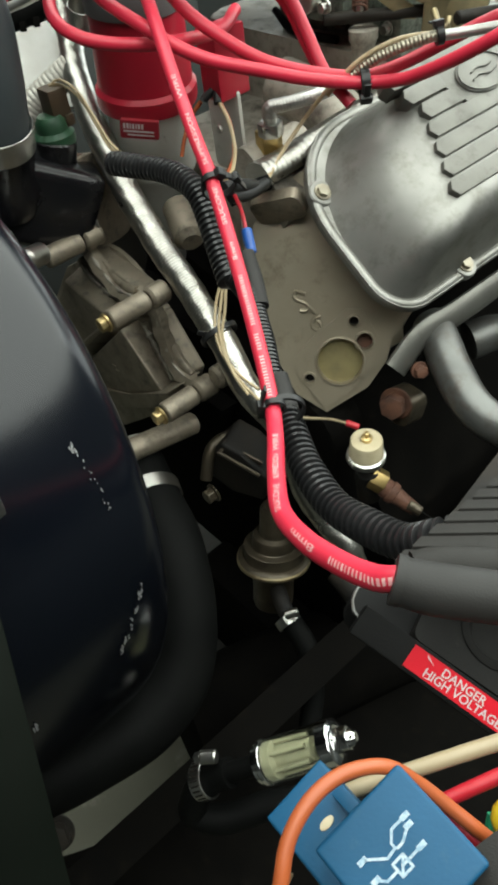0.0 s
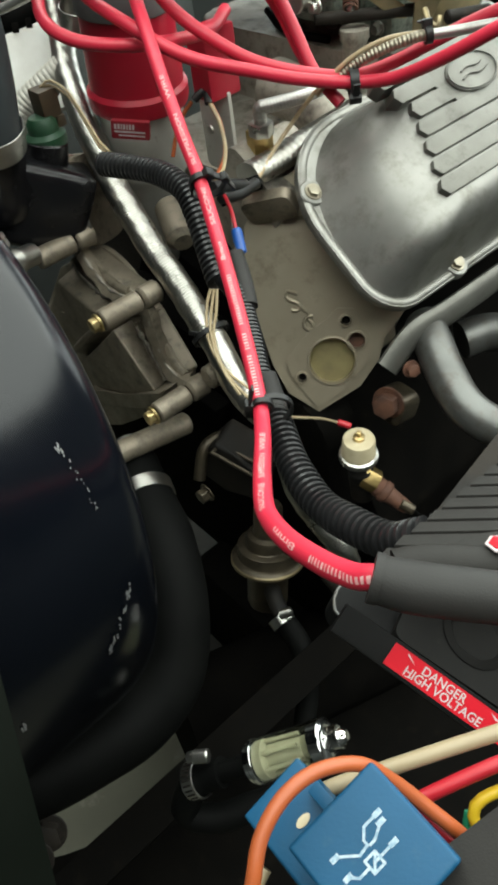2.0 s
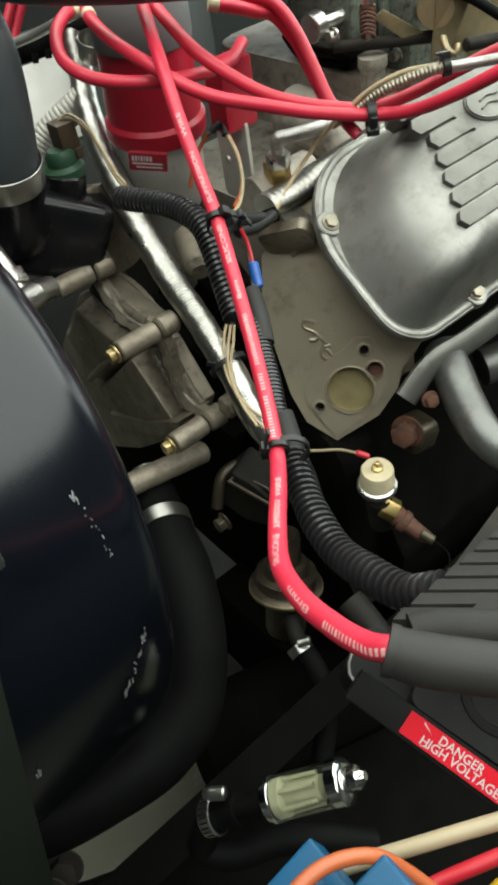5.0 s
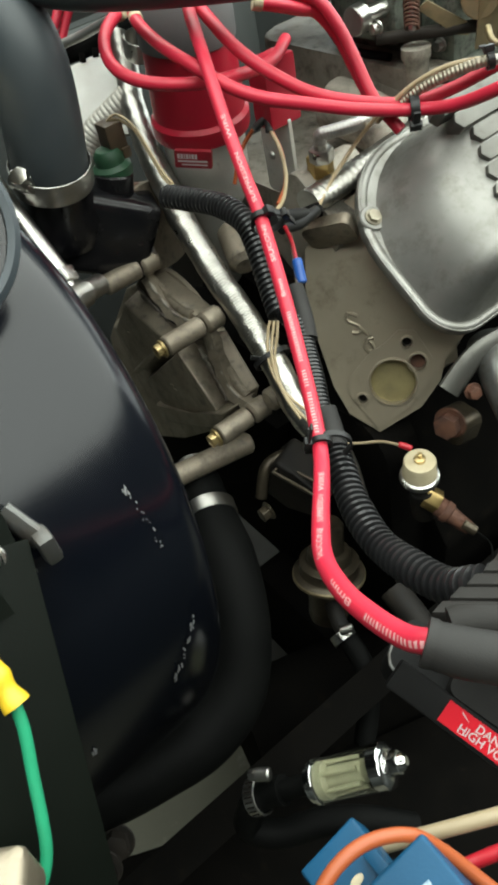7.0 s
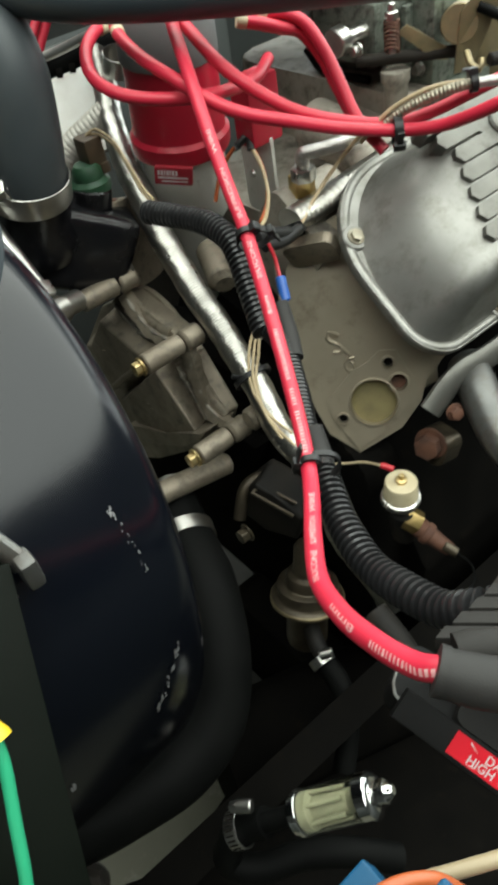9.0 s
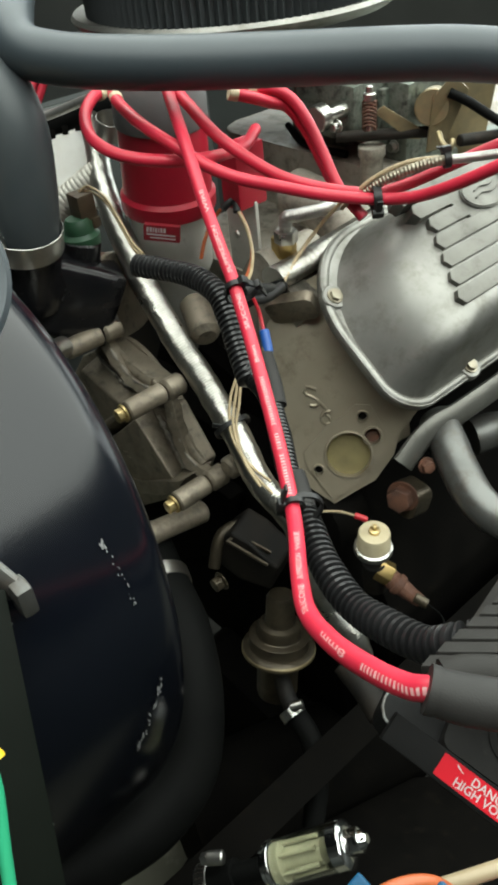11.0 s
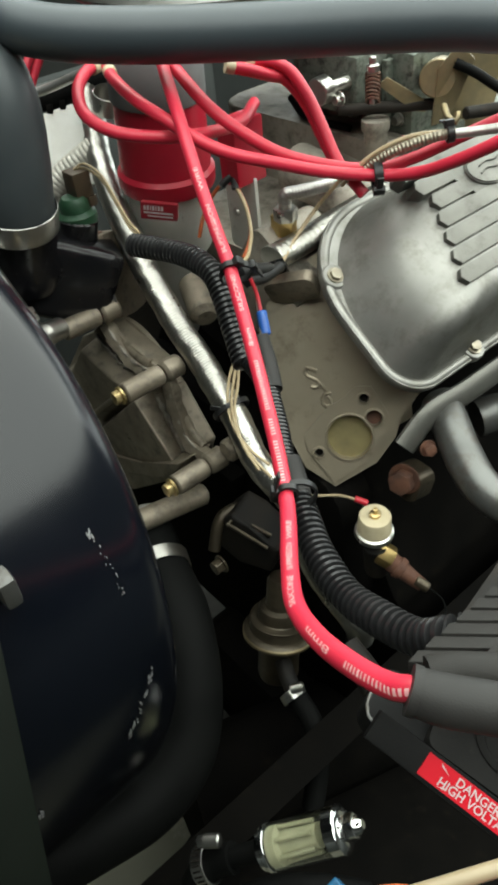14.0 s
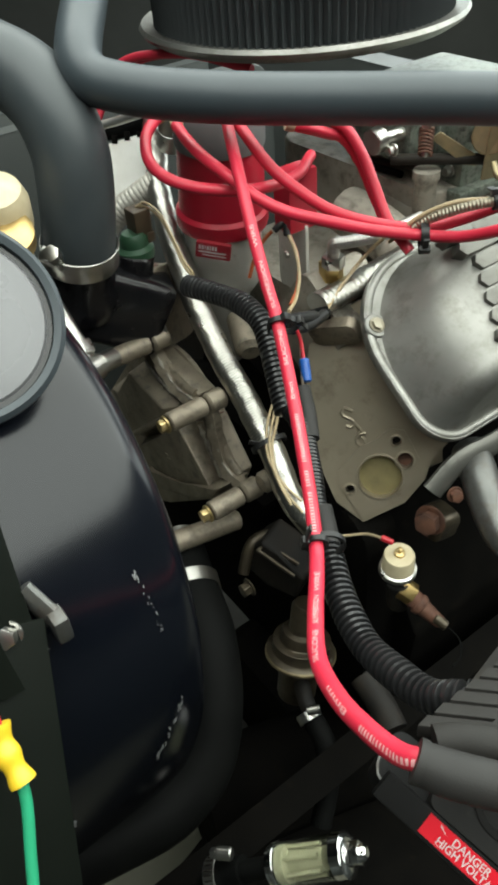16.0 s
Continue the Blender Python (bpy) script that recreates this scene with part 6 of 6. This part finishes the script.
for x, y in ((-0.05, -0.024), (-0.022, 0.02), (0.008, -0.022), (0.036, 0.018), (0.062, -0.02)):
    part("body_screw", bolt_head(bmesh.new(), bm_at @ Vector((x, y, 0.066)), A, 0.008), steel, carb)
part("vacuum_tube", bar([bm_at @ Vector((-0.07, -0.02, 0.075)), bm_at @ Vector((-0.03, -0.028, 0.09)), bm_at @ Vector((0.02, -0.03, 0.085))], 0.0035, 10), black_rubber, carb)
part("bowl_screw", bolt_head(bmesh.new(), (0.0601, 0.7511, 1.1816), A, 0.008), steel, carb)

cleaner = thing("air_cleaner", (-0.0105, 0.8397, 1.2573), "round air cleaner with a pleated black element and bright base pan", "air cleaner")
am = along((-0.042, 0.8886, 1.2690), U)
part("base_pan", lathe(bmesh.new(), am, [(0.05, -0.03), (0.12, -0.014), (0.15, -0.008), (0.158, -0.003), (0.1605, 0.001), (0.158, 0.0045), (0.15, 0.002)], 96), cover_alloy, cleaner, "bright rolled base pan")
pleats = bmesh.new()
rings = []
for h in (0.0, 0.075):
    rings.append([pleats.verts.new(am @ Vector(((0.146 if k % 2 else 0.1405) * math.cos(2 * math.pi * k / 240), (0.146 if k % 2 else 0.1405) * math.sin(2 * math.pi * k / 240), h))) for k in range(240)])
for k in range(240):
    pleats.faces.new((rings[0][k], rings[0][(k + 1) % 240], rings[1][(k + 1) % 240], rings[1][k]))
pleats.faces.new(rings[0])
pleats.faces.new(rings[1])
part("element", pleats, filter_paper, cleaner, "pleated black filter element", sharp=15)
part("lid", lathe(bmesh.new(), am, [(0.157, 0.074), (0.16, 0.078), (0.157, 0.083), (0.13, 0.086), (0.0, 0.088)], 96), tube_black, cleaner)

brace = thing("black_brace_tube", (-0.023, 0.6026, 1.246), "satin black bent brace tube over the engine", "brace tube")
part("tube", bar([(-0.2267, 0.8878, 1.3943), (-0.208, 0.7777, 1.3386), (-0.1874, 0.6767, 1.2961), (-0.1748, 0.6141, 1.266), (-0.162, 0.596, 1.2528), (-0.1375, 0.5905, 1.2481), (-0.103, 0.5869, 1.2471), (-0.051, 0.5868, 1.2482), (0.0147, 0.5925, 1.2513), (0.0803, 0.5986, 1.2549), (0.1241, 0.602, 1.2564), (0.1607, 0.6032, 1.2553), (0.2158, 0.604, 1.2521)], 0.0168, 32, 0.005), tube_black, brace)

support = thing("finned_bracket", (-0.1984, 0.8075, 1.1339), "pale cast bracket with a notched top edge", "bracket")
fbm = axes_at((-0.2037, 0.804, 1.1332), (1, 0.15, 0.1), (0, 0.5, 0.85))
part("plate", plate(fbm, [(-0.025, -0.05), (0.03, -0.05), (0.038, 0.02), (0.025, 0.031), (-0.025, 0.02)], -0.01, 0.0, 0.002), white_alloy, support)
# Notches are near-black blocks, the shade of a slot put into their colour.
for k in range(4):
    part("notch", box(axes_at((-0.2172, 0.8157, 1.1533), (1, 0.15, 0.1), (0, 0.5, 0.85)) @ Matrix.Translation((0.013 * k, 0.0025 * k, 0)), 0.006, 0.009, 0.004, 0.0006), shade_black, support)
part("band", joined(ring_band((-0.1484, 0.7746, 1.1704), U + B * 0.4, 0.013, 0.018, 0.001)), steel, support, "slotted steel band")
whole("vent_pipe", bar([(-0.2258, 0.7948, 1.1706), (-0.2042, 0.789, 1.1782), (-0.1776, 0.7741, 1.1897), (-0.1497, 0.7592, 1.2011)], 0.0042, 12), cast_alloy, "thin dull metal vent pipe", "pipe")
whole("bay_hose", bar([(-0.2572, 0.8391, 1.1492), (-0.2202, 0.8358, 1.159), (-0.1759, 0.8241, 1.1739), (-0.1463, 0.8183, 1.1808)], 0.010, 14), black_rubber, "black rubber hose behind the distributor", "hose")

whole("dry_leaf", plate(axes_at((-0.1055, 0.294, 0.6299), (0.8, 0.1, -0.5), (0.2, 0.5, 0.3)), [(-0.014, 0.0), (-0.006, 0.006), (0.004, 0.005), (0.014, -0.002), (0.006, -0.006), (-0.008, -0.005)], -0.0006, 0.0006, 0.0003), orange_wire, "dry orange-brown leaf on the crossmember", "leaf")
cast_cap = thing("cast_end_cap", (-0.0669, 0.1414, 1.0462), "stained pale cast cap at the support's end", "cap")
part("shell", box(axes_at((-0.0697, 0.14, 1.0419), (1, 0.3, -0.35), U) @ Matrix.Rotation(0.35, 4, "Z"), 0.034, 0.03, 0.02, 0.006, 4), head_alloy, cast_cap)
part("screw", bolt_head(bmesh.new(), (-0.07, 0.146, 1.0603), (0, -0.7, 0.7), 0.006), dull_zinc, cast_cap)
for p in ((-0.1047, 0.2603, 0.778), (-0.107, 0.2399, 0.7849)):
    whole("support_bolt", bolt_head(bmesh.new(), p, (0.2, -0.7, 0.6), 0.018, True, 0.01), block_black, "oily black bolt at the foot of the support", "bolt", "support bolts")
whole("blue_wire", bar([(-0.0727, 0.1706, 0.9672), (-0.0644, 0.1674, 0.9626), (-0.0583, 0.1611, 0.9545)], 0.002, 10), blue_plastic, "thin blue insulated wire", "wire")
